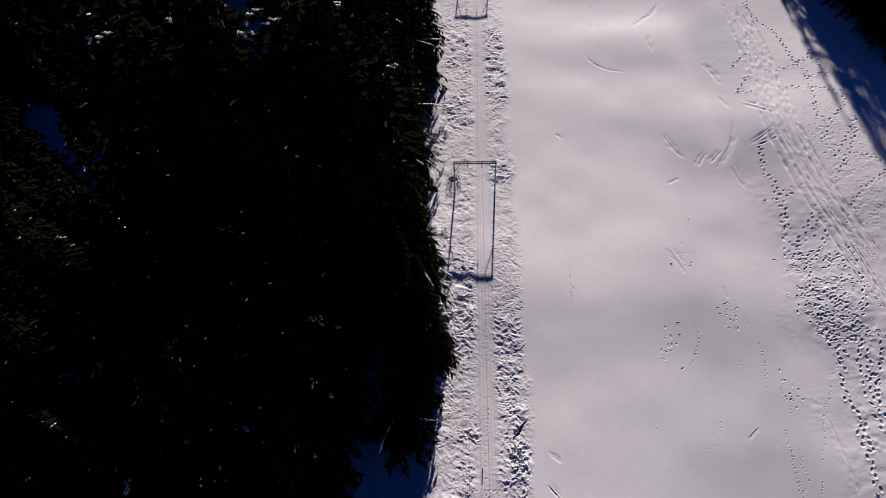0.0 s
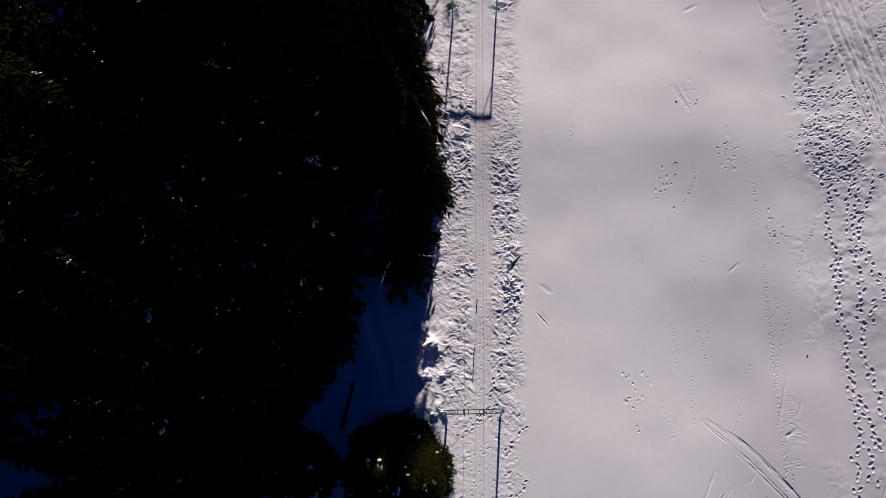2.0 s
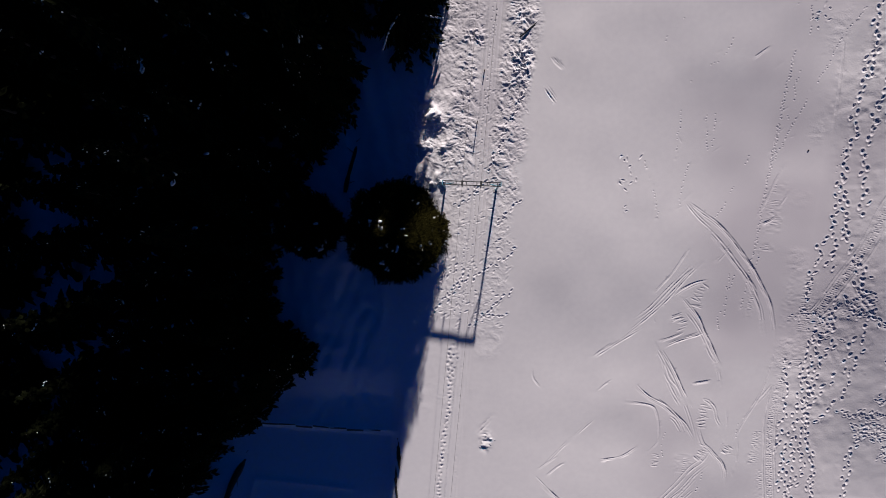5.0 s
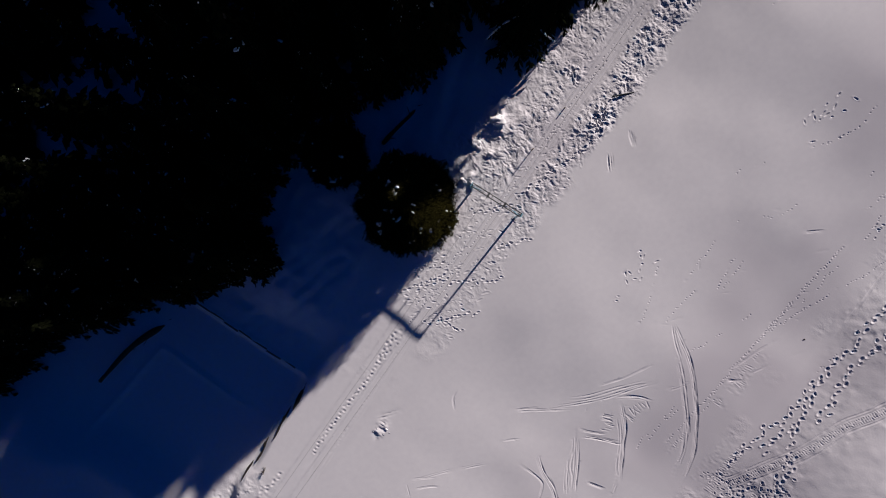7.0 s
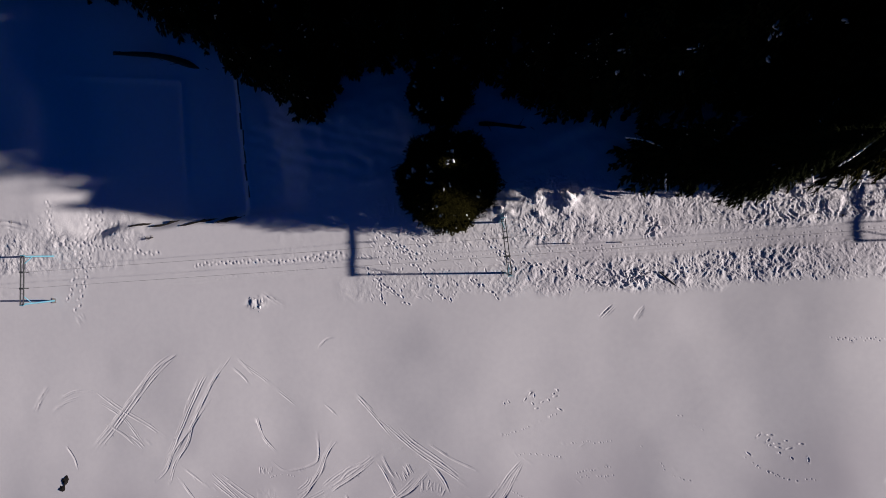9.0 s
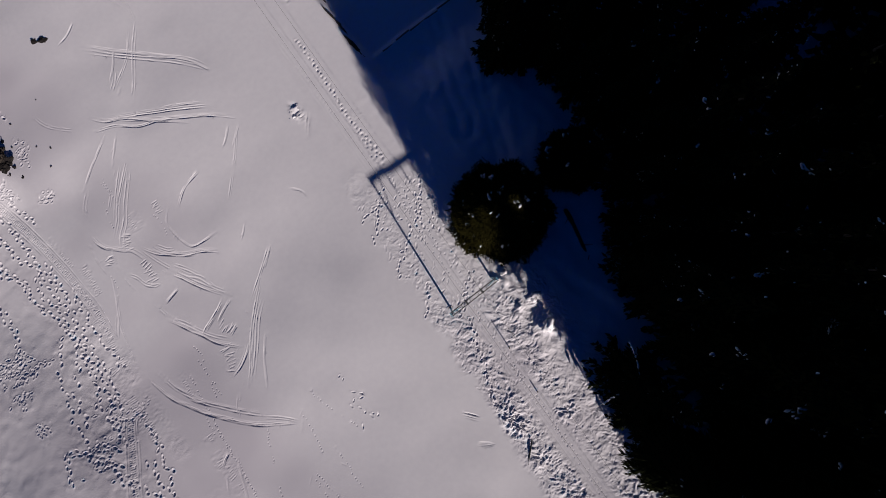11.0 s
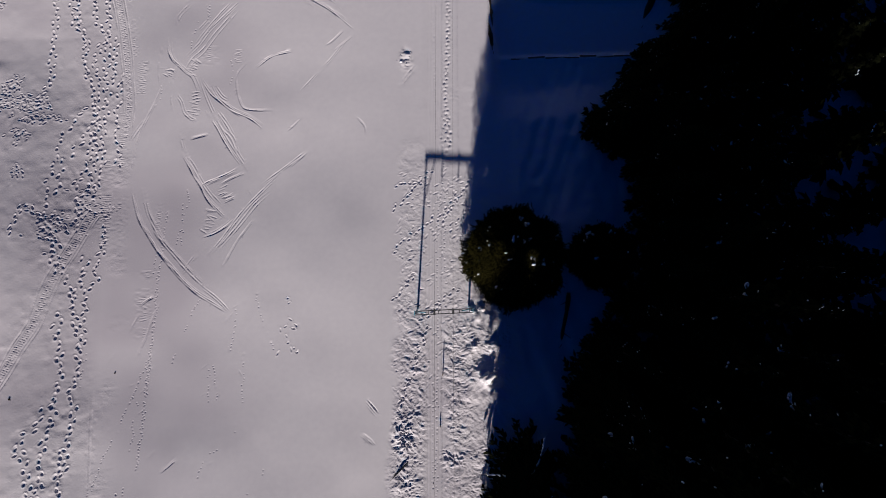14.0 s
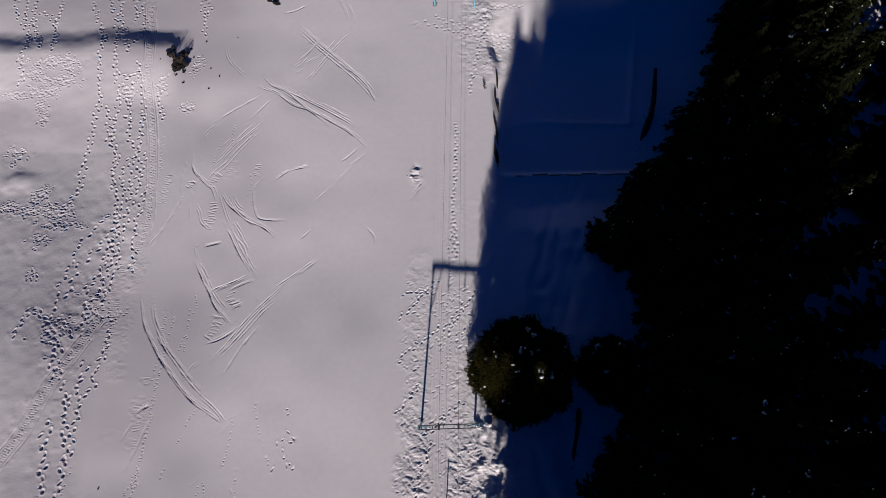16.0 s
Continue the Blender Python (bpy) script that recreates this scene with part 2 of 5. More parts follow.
def press(x, y, depth, a, b, turn=0.0, rim=0.0, steep=2.2):
    """Press an oval hollow of half-lengths a (along turn) and b into the snow."""
    r = max(a, b) * (2.6 if rim else 1.9)
    i0, i1 = max(0, int((x - r - WEST) / CELL) + 1), min(COLS, int((x + r - WEST) / CELL) + 1)
    j0, j1 = max(0, int((y - r - SOUTH) / CELL) + 1), min(ROWS, int((y + r - SOUTH) / CELL) + 1)
    if i1 - i0 < 2 or j1 - j0 < 2:
        return
    s = np.s_[j0:j1, i0:i1]
    dx, dy = (WEST - x + CELL * np.arange(i0, i1))[None, :], (SOUTH - y + CELL * np.arange(j0, j1))[:, None]
    c, n = math.cos(turn), math.sin(turn)
    d2 = ((dx * c + dy * n) / a) ** 2 + ((-dx * n + dy * c) / b) ** 2
    DENT[s] = np.minimum(DENT[s], -depth * np.exp(-d2 ** steep))
    if rim:
        RIM[s] = np.maximum(RIM[s], rim * np.exp(-((np.sqrt(d2) - 1.5) / 0.42) ** 2))


def curve(points, gap):
    """Evenly spaced places and headings on a smooth curve through the points."""
    p = np.array(points, dtype=float)
    p = np.vstack([2 * p[0] - p[1], p, 2 * p[-1] - p[-2]])
    fine = []
    for k in range(1, len(p) - 2):
        for u in np.linspace(0, 1, 24, endpoint=False):
            a, b, c, d = p[k - 1], p[k], p[k + 1], p[k + 2]
            fine.append(0.5 * (2 * b + (c - a) * u + (2 * a - 5 * b + 4 * c - d) * u * u + (3 * b - a - 3 * c + d) * u ** 3))
    fine = np.array(fine + [p[-2]])
    s = np.concatenate([[0], np.cumsum(np.linalg.norm(np.diff(fine, axis=0), axis=1))])
    at = np.arange(0, s[-1], gap)
    q = np.stack([np.interp(at, s, fine[:, k]) for k in (0, 1)], 1)
    d = np.gradient(q, axis=0) if len(q) > 1 else np.array([[1.0, 0.0]])
    return q, np.arctan2(d[:, 1], d[:, 0]), at / max(s[-1], 1e-6)


def boots(points, gap=0.46, side=0.12, depth=0.058, size=0.142, drift=0.05):
    """A trail of boot holes, left and right in turn."""
    q, way, _ = curve(points, gap)
    for k, ((x, y), w) in enumerate(zip(q, way)):
        o = side * (1 if k % 2 else -1) + rng.gauss(0, drift)
        x, y = x - math.sin(w) * o + rng.gauss(0, drift), y + math.cos(w) * o + rng.gauss(0, drift)
        deep_now = depth * (1 + 0.25 * min(1, max(0, (y - 30) / 20)))
        press(x, y, deep_now * rng.uniform(0.7, 1.25), size * rng.uniform(0.9, 1.3), size * rng.uniform(0.5, 0.7), w + rng.gauss(0, 0.3), deep_now * 0.6, 1.6)
        press(x + rng.gauss(0, 0.11), y + rng.gauss(0, 0.11), deep_now * rng.uniform(0.15, 0.4), rng.uniform(0.05, 0.1), rng.uniform(0.04, 0.06), rng.uniform(0, 3), 0.01, 1.3)


def groove(points, off=0.0, depth=0.035, width=0.05, rim=0.0, fade=0.25):
    q, way, u = curve(points, 0.06)
    for (x, y), w, s in zip(q, way, u):
        v = noise.noise(Vector((x * 1.3, y * 1.3, off * 7)))
        k = min(1, s / fade, (1 - s) / fade) * (0.8 + 0.9 * v)
        broad = width * (1.0 + 0.9 * min(1, max(0, (y - 30) / 8)))
        off_now = off + 0.05 * noise.noise(Vector((x * 0.5, y * 0.5, off * 3 + 9)))
        if k > 0.08:
            press(x - math.sin(w) * off_now, y + math.cos(w) * off_now, depth * k, 0.13, broad, w, rim * k, 1.0)


def skis(points, gap=0.26, depth=0.04):
    """Two or three scraped lines side by side."""
    groove(points, -gap / 2, depth * 0.95, 0.055, depth * 0.45)
    groove(points, gap / 2, depth * 0.75, 0.048, depth * 0.35)
    if depth > 0.045:
        groove(points, gap / 2 + rng.uniform(0.08, 0.18), depth * 0.35, 0.04)


def sledge_track(points, wide=0.5):
    """The ribbed belt of a snow scooter between the lines of its runners."""
    for o in (-wide, wide, -wide * 0.62, wide * 0.62):
        groove(points, o, 0.05 if abs(o) == wide else 0.028, 0.05, 0.015, 0.04)
    q, way, _ = curve(points, 0.17)
    for (x, y), w in zip(q, way):
        for o in (-0.13, 0.13):
            o += rng.uniform(-0.07, 0.07)
            press(x - math.sin(w) * o, y + math.cos(w) * o, 0.024 * rng.uniform(0.2, 1.2), 0.05, rng.uniform(0.07, 0.14), w + rng.gauss(0, 0.3), 0.012)


def dots(points, gap=0.3, depth=0.032, size=0.058):
    q, way, _ = curve(points, gap)
    for (x, y), w in zip(q, way):
        if rng.random() < 0.75:
            press(x + rng.gauss(0, 0.05), y + rng.gauss(0, 0.05), depth * rng.uniform(0.5, 1.1), size, size * 0.8, w, depth * 0.2)


def trodden(x, y, rx, ry, count, depth=0.07, size=0.12):
    """Many holes close together."""
    for _ in range(count):
        press(rng.gauss(x, rx * 0.5), rng.gauss(y, ry * 0.5), depth * rng.uniform(0.18, 0.58), size * rng.uniform(0.6, 1.3), size * rng.uniform(0.4, 0.65), rng.choice((0.4, 2.4)) + rng.gauss(0, 0.6), depth * 0.4, 1.2)


def herringbone(x, y, turn, rows, wide, gap=0.24):
    """Sidesteps of skis: short strokes one above the other."""
    c, s = math.cos(turn), math.sin(turn)
    for k in range(int(rows * 1.3)):
        o = (k / 1.3 - rows / 2) * gap
        px, py = x - s * o + rng.gauss(0, 0.06), y + c * o + rng.gauss(0, 0.06)
        t = turn + rng.gauss(0, 0.2)
        px, py = px + c * rng.gauss(0, 0.15), py + s * rng.gauss(0, 0.15)
        h = wide * rng.uniform(0.3, 0.55)
        groove([(px - math.cos(t) * h, py - math.sin(t) * h), (px + math.cos(t) * h, py + math.sin(t) * h)], 0, 0.03, 0.045, 0.012, 0.2)


def ribs(points, wide, depth=0.016):
    """Fine cross ribs left by the groomer's edge."""
    q, way, _ = curve(points, 0.19)
    for (x, y), w in zip(q, way):
        if noise.noise(Vector((x, y * 0.7, 3.0))) > -0.25:
            press(x + rng.gauss(0, 0.1), y + rng.gauss(0, 0.02), depth * rng.uniform(0.5, 1.3), wide * rng.uniform(0.3, 0.55), 0.05, w + math.pi / 2 + rng.gauss(0, 0.12), depth * 0.6, 1.2)


# trails of boots beside the piste
boots([(34.6, -25.1), (34.6, -23.7), (34.5, -22.6), (34.7, -21.6), (34.6, -20.8), (34.7, -19.5), (34.6, -18.4), (34.7, -17.3), (34.5, -16.5), (34.7, -15.8), (35.1, -14.7), (35.3, -14.0), (35.6, -13.2)])
boots([(33.7, -25.0), (33.5, -23.9), (33.3, -23.0), (33.0, -22.1), (33.1, -21.6), (32.6, -21.0), (32.2, -20.3), (31.9, -19.6), (31.8, -18.5), (31.9, -18.0), (31.6, -17.2), (31.6, -16.4), (31.3, -15.9), (31.0, -14.8), (30.8, -14.0), (30.9, -13.3), (30.6, -12.5), (30.8, -11.5), (30.7, -10.4), (30.9, -9.4), (31.0, -8.5), (31.2, -7.7), (31.4, -7.1), (31.8, -6.5), (31.8, -6.0)])
boots([(31.8, -24.0), (31.3, -23.0), (31.2, -21.9), (30.8, -21.1), (30.3, -20.6), (30.1, -20.0), (30.6, -19.3), (30.9, -18.5), (31.0, -17.7), (30.9, -16.9), (30.7, -16.1), (30.4, -15.3), (30.5, -14.5), (30.5, -13.8), (30.5, -13.0), (30.5, -12.0), (30.5, -10.8), (30.3, -9.9), (30.3, -8.9), (30.5, -8.0), (30.7, -7.2), (30.4, -6.2), (30.3, -5.4)])
boots([(30.2, -24.2), (30.0, -23.2), (30.2, -22.8), (30.0, -22.0), (30.1, -21.3), (30.0, -20.4), (30.0, -19.0), (30.0, -18.2), (29.9, -17.4), (30.1, -16.9), (30.0, -16.1), (29.8, -15.1), (29.7, -14.5), (29.9, -13.8), (29.8, -13.0), (29.8, -12.3), (30.0, -11.7), (29.9, -10.9), (30.0, -10.2), (29.8, -9.4), (29.7, -8.9), (29.8, -8.1), (30.0, -7.4), (30.1, -6.7), (30.4, -5.9)])
boots([(29.2, -19.8), (29.3, -18.9), (29.2, -18.4), (29.4, -17.9), (29.4, -17.1), (29.2, -16.4), (29.5, -15.8)])
boots([(28.6, -16.4), (28.7, -15.7), (28.8, -14.7), (28.6, -14.4), (28.4, -13.9), (28.8, -13.5), (28.9, -12.5), (28.8, -11.6), (28.9, -10.7), (28.4, -9.8), (28.5, -8.8), (28.5, -8.1)])
boots([(36.1, -2.5), (35.8, -3.4), (35.5, -4.1), (35.3, -4.8), (34.9, -4.8), (34.4, -4.2), (33.9, -3.7), (33.6, -3.2)])
boots([(32.9, -3.9), (32.6, -3.2), (32.0, -2.6), (31.6, -2.1)])
boots([(33.3, -2.7), (33.0, -1.8), (32.7, -0.8), (32.8, -0.2), (32.5, 0.6), (32.1, 1.1)])
boots([(32.4, -1.7), (32.4, -0.6), (32.2, 0.1), (31.9, 1.0), (31.6, 1.8), (31.4, 2.5), (31.1, 3.1)])
boots([(30.8, -5.9), (31.3, -5.5), (31.4, -5.0), (31.5, -4.5), (31.3, -3.8), (31.3, -3.1), (31.2, -2.2)])
boots([(31.4, -5.2), (31.0, -4.6), (30.4, -4.1), (29.7, -4.0), (28.8, -4.0)])
boots([(29.2, -2.9), (29.3, -2.5), (29.2, -1.7), (29.4, -1.3), (29.2, -0.8), (29.6, -0.1), (29.5, 0.4), (29.9, 0.8), (29.5, 1.4), (29.8, 2.0), (30.2, 2.4), (30.3, 3.0), (30.4, 3.6), (30.2, 4.1), (30.5, 4.9), (30.3, 5.6), (30.3, 6.3), (30.5, 7.4)])
boots([(30.6, -0.2), (30.5, 0.5), (30.7, 1.0), (30.8, 1.7), (30.9, 2.3), (31.1, 2.9), (31.2, 3.9), (31.0, 4.6), (31.0, 5.3), (30.8, 5.9), (30.6, 6.4), (30.6, 7.2), (30.7, 8.1), (30.6, 8.7), (30.7, 9.3), (30.7, 10.0), (30.9, 10.4), (30.9, 10.9), (30.6, 11.6), (30.7, 12.1), (30.7, 12.6), (30.7, 13.1), (30.9, 13.5), (30.8, 14.0), (30.9, 14.5), (30.9, 15.4), (30.9, 15.9), (31.0, 16.4), (31.1, 17.2)])
boots([(31.4, -13.4), (31.9, -12.9), (32.2, -12.4), (32.5, -11.6), (33.0, -11.0), (33.1, -10.3), (33.3, -9.5), (33.4, -8.5), (33.5, -7.6), (33.7, -6.6), (33.7, -5.9), (33.5, -5.1), (33.7, -4.4), (33.5, -3.8)], 0.72, 0.09, 0.055, 0.145)
boots([(30.7, -12.1), (31.1, -11.6), (31.3, -11.2), (31.5, -10.2), (32.0, -10.0), (32.3, -9.0), (32.7, -8.5), (32.7, -7.5), (33.0, -7.0), (32.9, -6.3), (33.0, -5.6)], 0.72, 0.09, 0.055, 0.145)
boots([(31.9, 11.1), (32.2, 11.4), (32.4, 11.5), (32.7, 12.1), (32.9, 12.5), (33.2, 13.2), (33.6, 13.5), (33.9, 14.3), (34.2, 14.9)], 0.5, 0.12, 0.05)
boots([(37.8, -38.8), (36.9, -36.3), (36.2, -34.8), (35.3, -33.0), (35.1, -30.6), (34.9, -29.3), (34.9, -28.1), (34.7, -26.8), (34.4, -25.6), (34.5, -24.3)])
boots([(35.8, -38.3), (35.1, -36.3), (34.3, -34.4), (33.8, -32.3), (33.6, -30.6), (33.5, -29.4), (33.2, -27.8), (32.8, -26.6), (32.7, -25.0), (32.7, -23.4)])
boots([(34.8, -38.3), (34.4, -36.4), (33.8, -34.4), (33.0, -32.7), (32.4, -31.3)])
boots([(32.7, -38.5), (32.5, -36.9), (31.7, -35.8), (31.9, -35.1), (31.8, -33.7), (31.9, -32.4)])
boots([(33.4, -38.4), (32.9, -36.9), (32.8, -35.4)])
boots([(26.6, -38.9), (26.1, -37.0), (25.8, -35.9), (25.5, -34.8), (25.5, -33.6)])
boots([(25.9, -38.6), (25.4, -37.4), (25.6, -36.3)])
boots([(43.9, -38.7), (43.6, -36.5), (43.1, -35.0), (42.0, -32.8), (41.2, -31.5)])
boots([(40.8, -38.3), (40.8, -36.0), (40.8, -34.5), (40.2, -32.7), (40.2, -31.4)])
boots([(43.0, -36.5), (42.1, -36.4), (41.2, -35.3), (40.7, -34.3)])
boots([(46.0, -38.6), (45.4, -36.6), (44.5, -35.4), (43.4, -33.7), (42.9, -32.0), (43.1, -30.1), (42.5, -28.8), (42.6, -27.6)])
boots([(44.7, -38.5), (44.6, -36.9), (43.8, -35.4), (43.0, -34.4)])
boots([(32.7, -23.7), (32.7, -22.3), (32.4, -20.9), (31.9, -19.9), (31.9, -18.8)])
boots([(31.7, -27.6), (31.7, -26.3), (31.6, -24.4), (31.3, -23.1)])
boots([(32.4, -27.5), (32.0, -26.3), (31.9, -25.0)])
boots([(31.3, -30.1), (30.9, -28.2), (30.6, -26.7), (30.2, -24.4), (29.8, -23.5)])
boots([(28.7, -28.2), (28.9, -27.0), (28.9, -25.8), (28.4, -24.5), (28.1, -23.5)])
boots([(32.9, -28.8), (32.3, -28.2), (31.5, -28.8), (31.1, -28.9)])
trodden(39.7, -29.9, 3.5, 0.7, 90, 0.075, 0.13)
trodden(41.5, -28.5, 1.2, 0.7, 40, 0.075, 0.13)
trodden(38.5, -27.8, 2.3, 0.6, 70, 0.075, 0.13)
trodden(40.0, -26.6, 1.8, 0.6, 60, 0.075, 0.13)
trodden(40.2, -25.0, 0.8, 0.8, 36, 0.075, 0.13)
trodden(39.5, -23.4, 0.5, 0.8, 24, 0.075, 0.13)
trodden(42.8, -26.4, 1.5, 0.5, 34, 0.075, 0.13)
trodden(37.6, -29.3, 1.0, 1.5, 40, 0.075, 0.13)
trodden(32.1, -26.6, 1.0, 1.0, 34, 0.075, 0.13)
trodden(28.7, -27.6, 0.7, 0.9, 30, 0.075, 0.13)
trodden(25.8, -29.7, 0.5, 1.7, 40, 0.075, 0.13)
trodden(26.2, -25.0, 0.8, 0.5, 26, 0.075, 0.13)
trodden(41.1, -19.8, 1.1, 1.0, 40, 0.075, 0.13)
trodden(37.8, -15.2, 1.0, 1.1, 60, 0.075, 0.13)
trodden(38.7, -13.8, 2.0, 0.5, 50, 0.075, 0.13)
trodden(40.3, -14.4, 0.9, 0.6, 30, 0.075, 0.13)
trodden(36.0, -13.5, 1.8, 0.8, 60, 0.07, 0.13)
trodden(35.2, -12.4, 2.0, 0.4, 60, 0.07, 0.13)
trodden(36.4, -11.0, 1.0, 0.6, 30, 0.07, 0.13)
trodden(35.8, -14.0, 1.0, 0.8, 30, 0.07, 0.13)
trodden(36.2, -7.7, 0.6, 0.7, 16, 0.07, 0.13)
trodden(32.8, -2.9, 1.4, 1.2, 60, 0.07, 0.13)
trodden(30.9, -4.7, 0.8, 1.0, 30, 0.07, 0.13)
trodden(29.1, -4.2, 0.8, 0.9, 24, 0.05, 0.11)
boots([(33.3, 23.6), (33.2, 22.7), (32.9, 22.0), (32.7, 21.3), (32.8, 20.8), (32.6, 20.4), (32.7, 19.8), (32.5, 19.1), (32.6, 18.7), (32.5, 18.0), (32.4, 17.3), (32.5, 16.5), (32.6, 15.8), (32.4, 15.1), (32.5, 14.4), (32.1, 13.5), (32.1, 13.0), (32.0, 12.2), (31.9, 11.5), (31.9, 11.1), (31.9, 10.4), (31.7, 9.7), (31.8, 9.3), (31.7, 8.6), (31.9, 8.1), (31.9, 7.4), (31.9, 6.8), (32.1, 6.1), (32.2, 5.2), (32.0, 4.8), (32.0, 4.1)])
boots([(34.9, 23.0), (34.4, 22.0), (34.1, 21.3), (33.8, 20.4), (33.5, 20.2), (33.2, 19.5), (33.0, 18.9), (32.8, 18.4)])
boots([(32.1, 22.9), (32.1, 23.4), (32.4, 23.9)])
trodden(33.0, 29.1, 2.5, 0.9, 60, 0.08, 0.14)
trodden(31.8, 28.4, 1.3, 0.5, 34, 0.08, 0.14)
trodden(32.8, 27.1, 2.2, 1.0, 60, 0.08, 0.14)
trodden(32.3, 25.3, 2.0, 1.5, 80, 0.08, 0.14)
trodden(33.0, 24.1, 2.0, 0.7, 40, 0.08, 0.14)
trodden(32.1, 31.9, 1.5, 1.0, 34, 0.08, 0.14)
trodden(34.4, 31.3, 1.5, 0.8, 30, 0.08, 0.14)
boots([(31.1, 39.1), (31.8, 39.0), (32.8, 39.1), (33.5, 39.1)])
# snow-scooter tracks
sledge_track([(31.8, -39.2), (31.3, -35.5), (30.4, -31.4), (30.3, -28.2), (29.8, -25.7), (29.2, -23.2), (28.7, -20.7), (28.3, -18.2), (28.0, -15.9), (27.9, -13.6)])
sledge_track([(28.2, -16.5), (27.9, -14.9), (27.8, -13.3), (27.9, -11.8), (28.0, -10.7)])
sledge_track([(30.0, -4.2), (30.5, -3.4), (31.1, -1.9), (31.8, -0.3), (32.4, 1.0), (33.0, 2.8), (33.6, 5.0), (34.5, 6.8), (35.4, 8.7), (36.8, 11.2)])
# far trails, towards the wood across the piste
boots([(35.5, 36.9), (33.6, 34.4), (31.7, 33.4)])
boots([(36.3, 37.7), (35.1, 35.0), (33.8, 32.8), (31.8, 32.3)])
boots([(37.3, 34.9), (36.2, 32.2), (35.9, 29.5), (34.7, 26.1), (33.5, 24.8), (33.5, 21.8), (33.1, 19.3), (33.2, 17.1), (33.9, 14.1)])
boots([(32.1, 30.9), (31.9, 29.6), (31.3, 24.4), (31.7, 22.3), (31.0, 19.4), (31.4, 17.2), (31.1, 14.8)])
boots([(32.1, 37.9), (31.3, 34.2), (30.9, 32.1)])
boots([(42.8, 47.2), (38.6, 41.1), (34.7, 36.9), (31.7, 33.1)])
boots([(43.9, 41.6), (39.1, 38.2), (36.5, 34.5)])
boots([(38.6, 73.7), (38.3, 68.0), (40.0, 64.1), (40.4, 60.6), (40.5, 58.2), (43.2, 60.4)], 0.45, 0.14, 0.075, 0.125)
boots([(32.9, 54.5), (34.4, 56.6), (37.1, 57.2), (40.4, 57.9), (41.1, 59.1)], 0.45, 0.14, 0.075, 0.125)
boots([(32.9, 54.5), (33.9, 54.0), (36.8, 54.5), (39.3, 53.9), (41.6, 53.8), (43.5, 52.6)], 0.45, 0.14, 0.075, 0.125)
boots([(43.5, 52.6), (44.9, 56.1), (39.9, 55.7)], 0.45, 0.14, 0.075, 0.125)
boots([(33.4, 59.0), (35.6, 60.4)], 0.45, 0.14, 0.075, 0.125)
boots([(42.7, 59.9), (43.0, 57.5), (42.8, 56.2)], 0.45, 0.14, 0.075, 0.125)
boots([(41.1, 57.2), (40.5, 53.2), (39.6, 49.9), (40.1, 48.3)], 0.45, 0.14, 0.075, 0.125)
boots([(43.7, 53.0), (42.9, 51.0), (39.8, 47.5), (38.5, 45.6)], 0.45, 0.14, 0.075, 0.125)
boots([(43.2, 48.9), (41.5, 46.3), (38.8, 43.4)], 0.45, 0.14, 0.075, 0.125)
boots([(32.5, 45.9), (32.0, 42.6), (32.4, 41.2), (32.2, 39.2), (32.2, 36.9), (31.2, 34.2)], 0.45, 0.14, 0.075, 0.125)
boots([(32.3, 39.5), (35.2, 40.2)], 0.45, 0.14, 0.075, 0.125)
boots([(41.0, 43.7), (42.9, 42.9), (43.7, 41.8)], 0.45, 0.14, 0.075, 0.125)
boots([(44.5, 52.1), (44.5, 50.0), (42.9, 48.1)], 0.45, 0.14, 0.075, 0.125)
skis([(32.8, 52.7), (34.2, 51.2), (35.7, 49.7)], 0.5, 0.1)
skis([(30.6, 60.7), (31.8, 57.7)], 0.25, 0.09)
skis([(31.1, 49.1), (30.0, 46.8), (27.6, 43.7)], 0.25, 0.08)
skis([(31.6, 46.5), (34.7, 48.1)], 0.25, 0.09)
skis([(32.1, 46.3), (33.9, 46.6), (35.4, 47.7)], 0.3, 0.1)
skis([(27.1, 44.7), (28.8, 46.5)], 0.3, 0.08)
skis([(25.7, 44.4), (26.6, 45.8)], 0.5, 0.08)
skis([(29.2, 44.2), (29.9, 40.6)], 0.1, 0.06)
skis([(30.8, 54.6), (31.3, 52.4)], 0.15, 0.06)
trodden(39.2, 45.6, 1.6, 2.8, 110, 0.075, 0.14)
trodden(39.2, 41.6, 1.8, 2.1, 90, 0.075, 0.14)
trodden(42.2, 46.6, 1.6, 4.7, 60, 0.075, 0.14)
trodden(40.1, 38.2, 1.8, 2.6, 60, 0.075, 0.14)
trodden(41.0, 51.5, 2.6, 3.4, 30, 0.075, 0.14)
trodden(38.3, 35.7, 1.7, 2.2, 50, 0.075, 0.14)
for line in ([(36.0, 71.1), (35.7, 64.2), (35.5, 58.9), (34.9, 53.9), (34.3, 47.9), (34.6, 43.1), (34.9, 38.2), (35.6, 34.2), (36.1, 29.3), (36.3, 26.2)],
             [(37.1, 69.8), (37.2, 61.9), (36.8, 54.7), (36.2, 48.8), (36.3, 44.0), (36.5, 39.4), (37.1, 35.4), (37.8, 31.0)]):
    sledge_track(line, 0.62)
    for off in (-0.62, 0.1, 0.62, 0.9):
        groove(line, off, 0.11, 0.07, 0.03, 0.05)
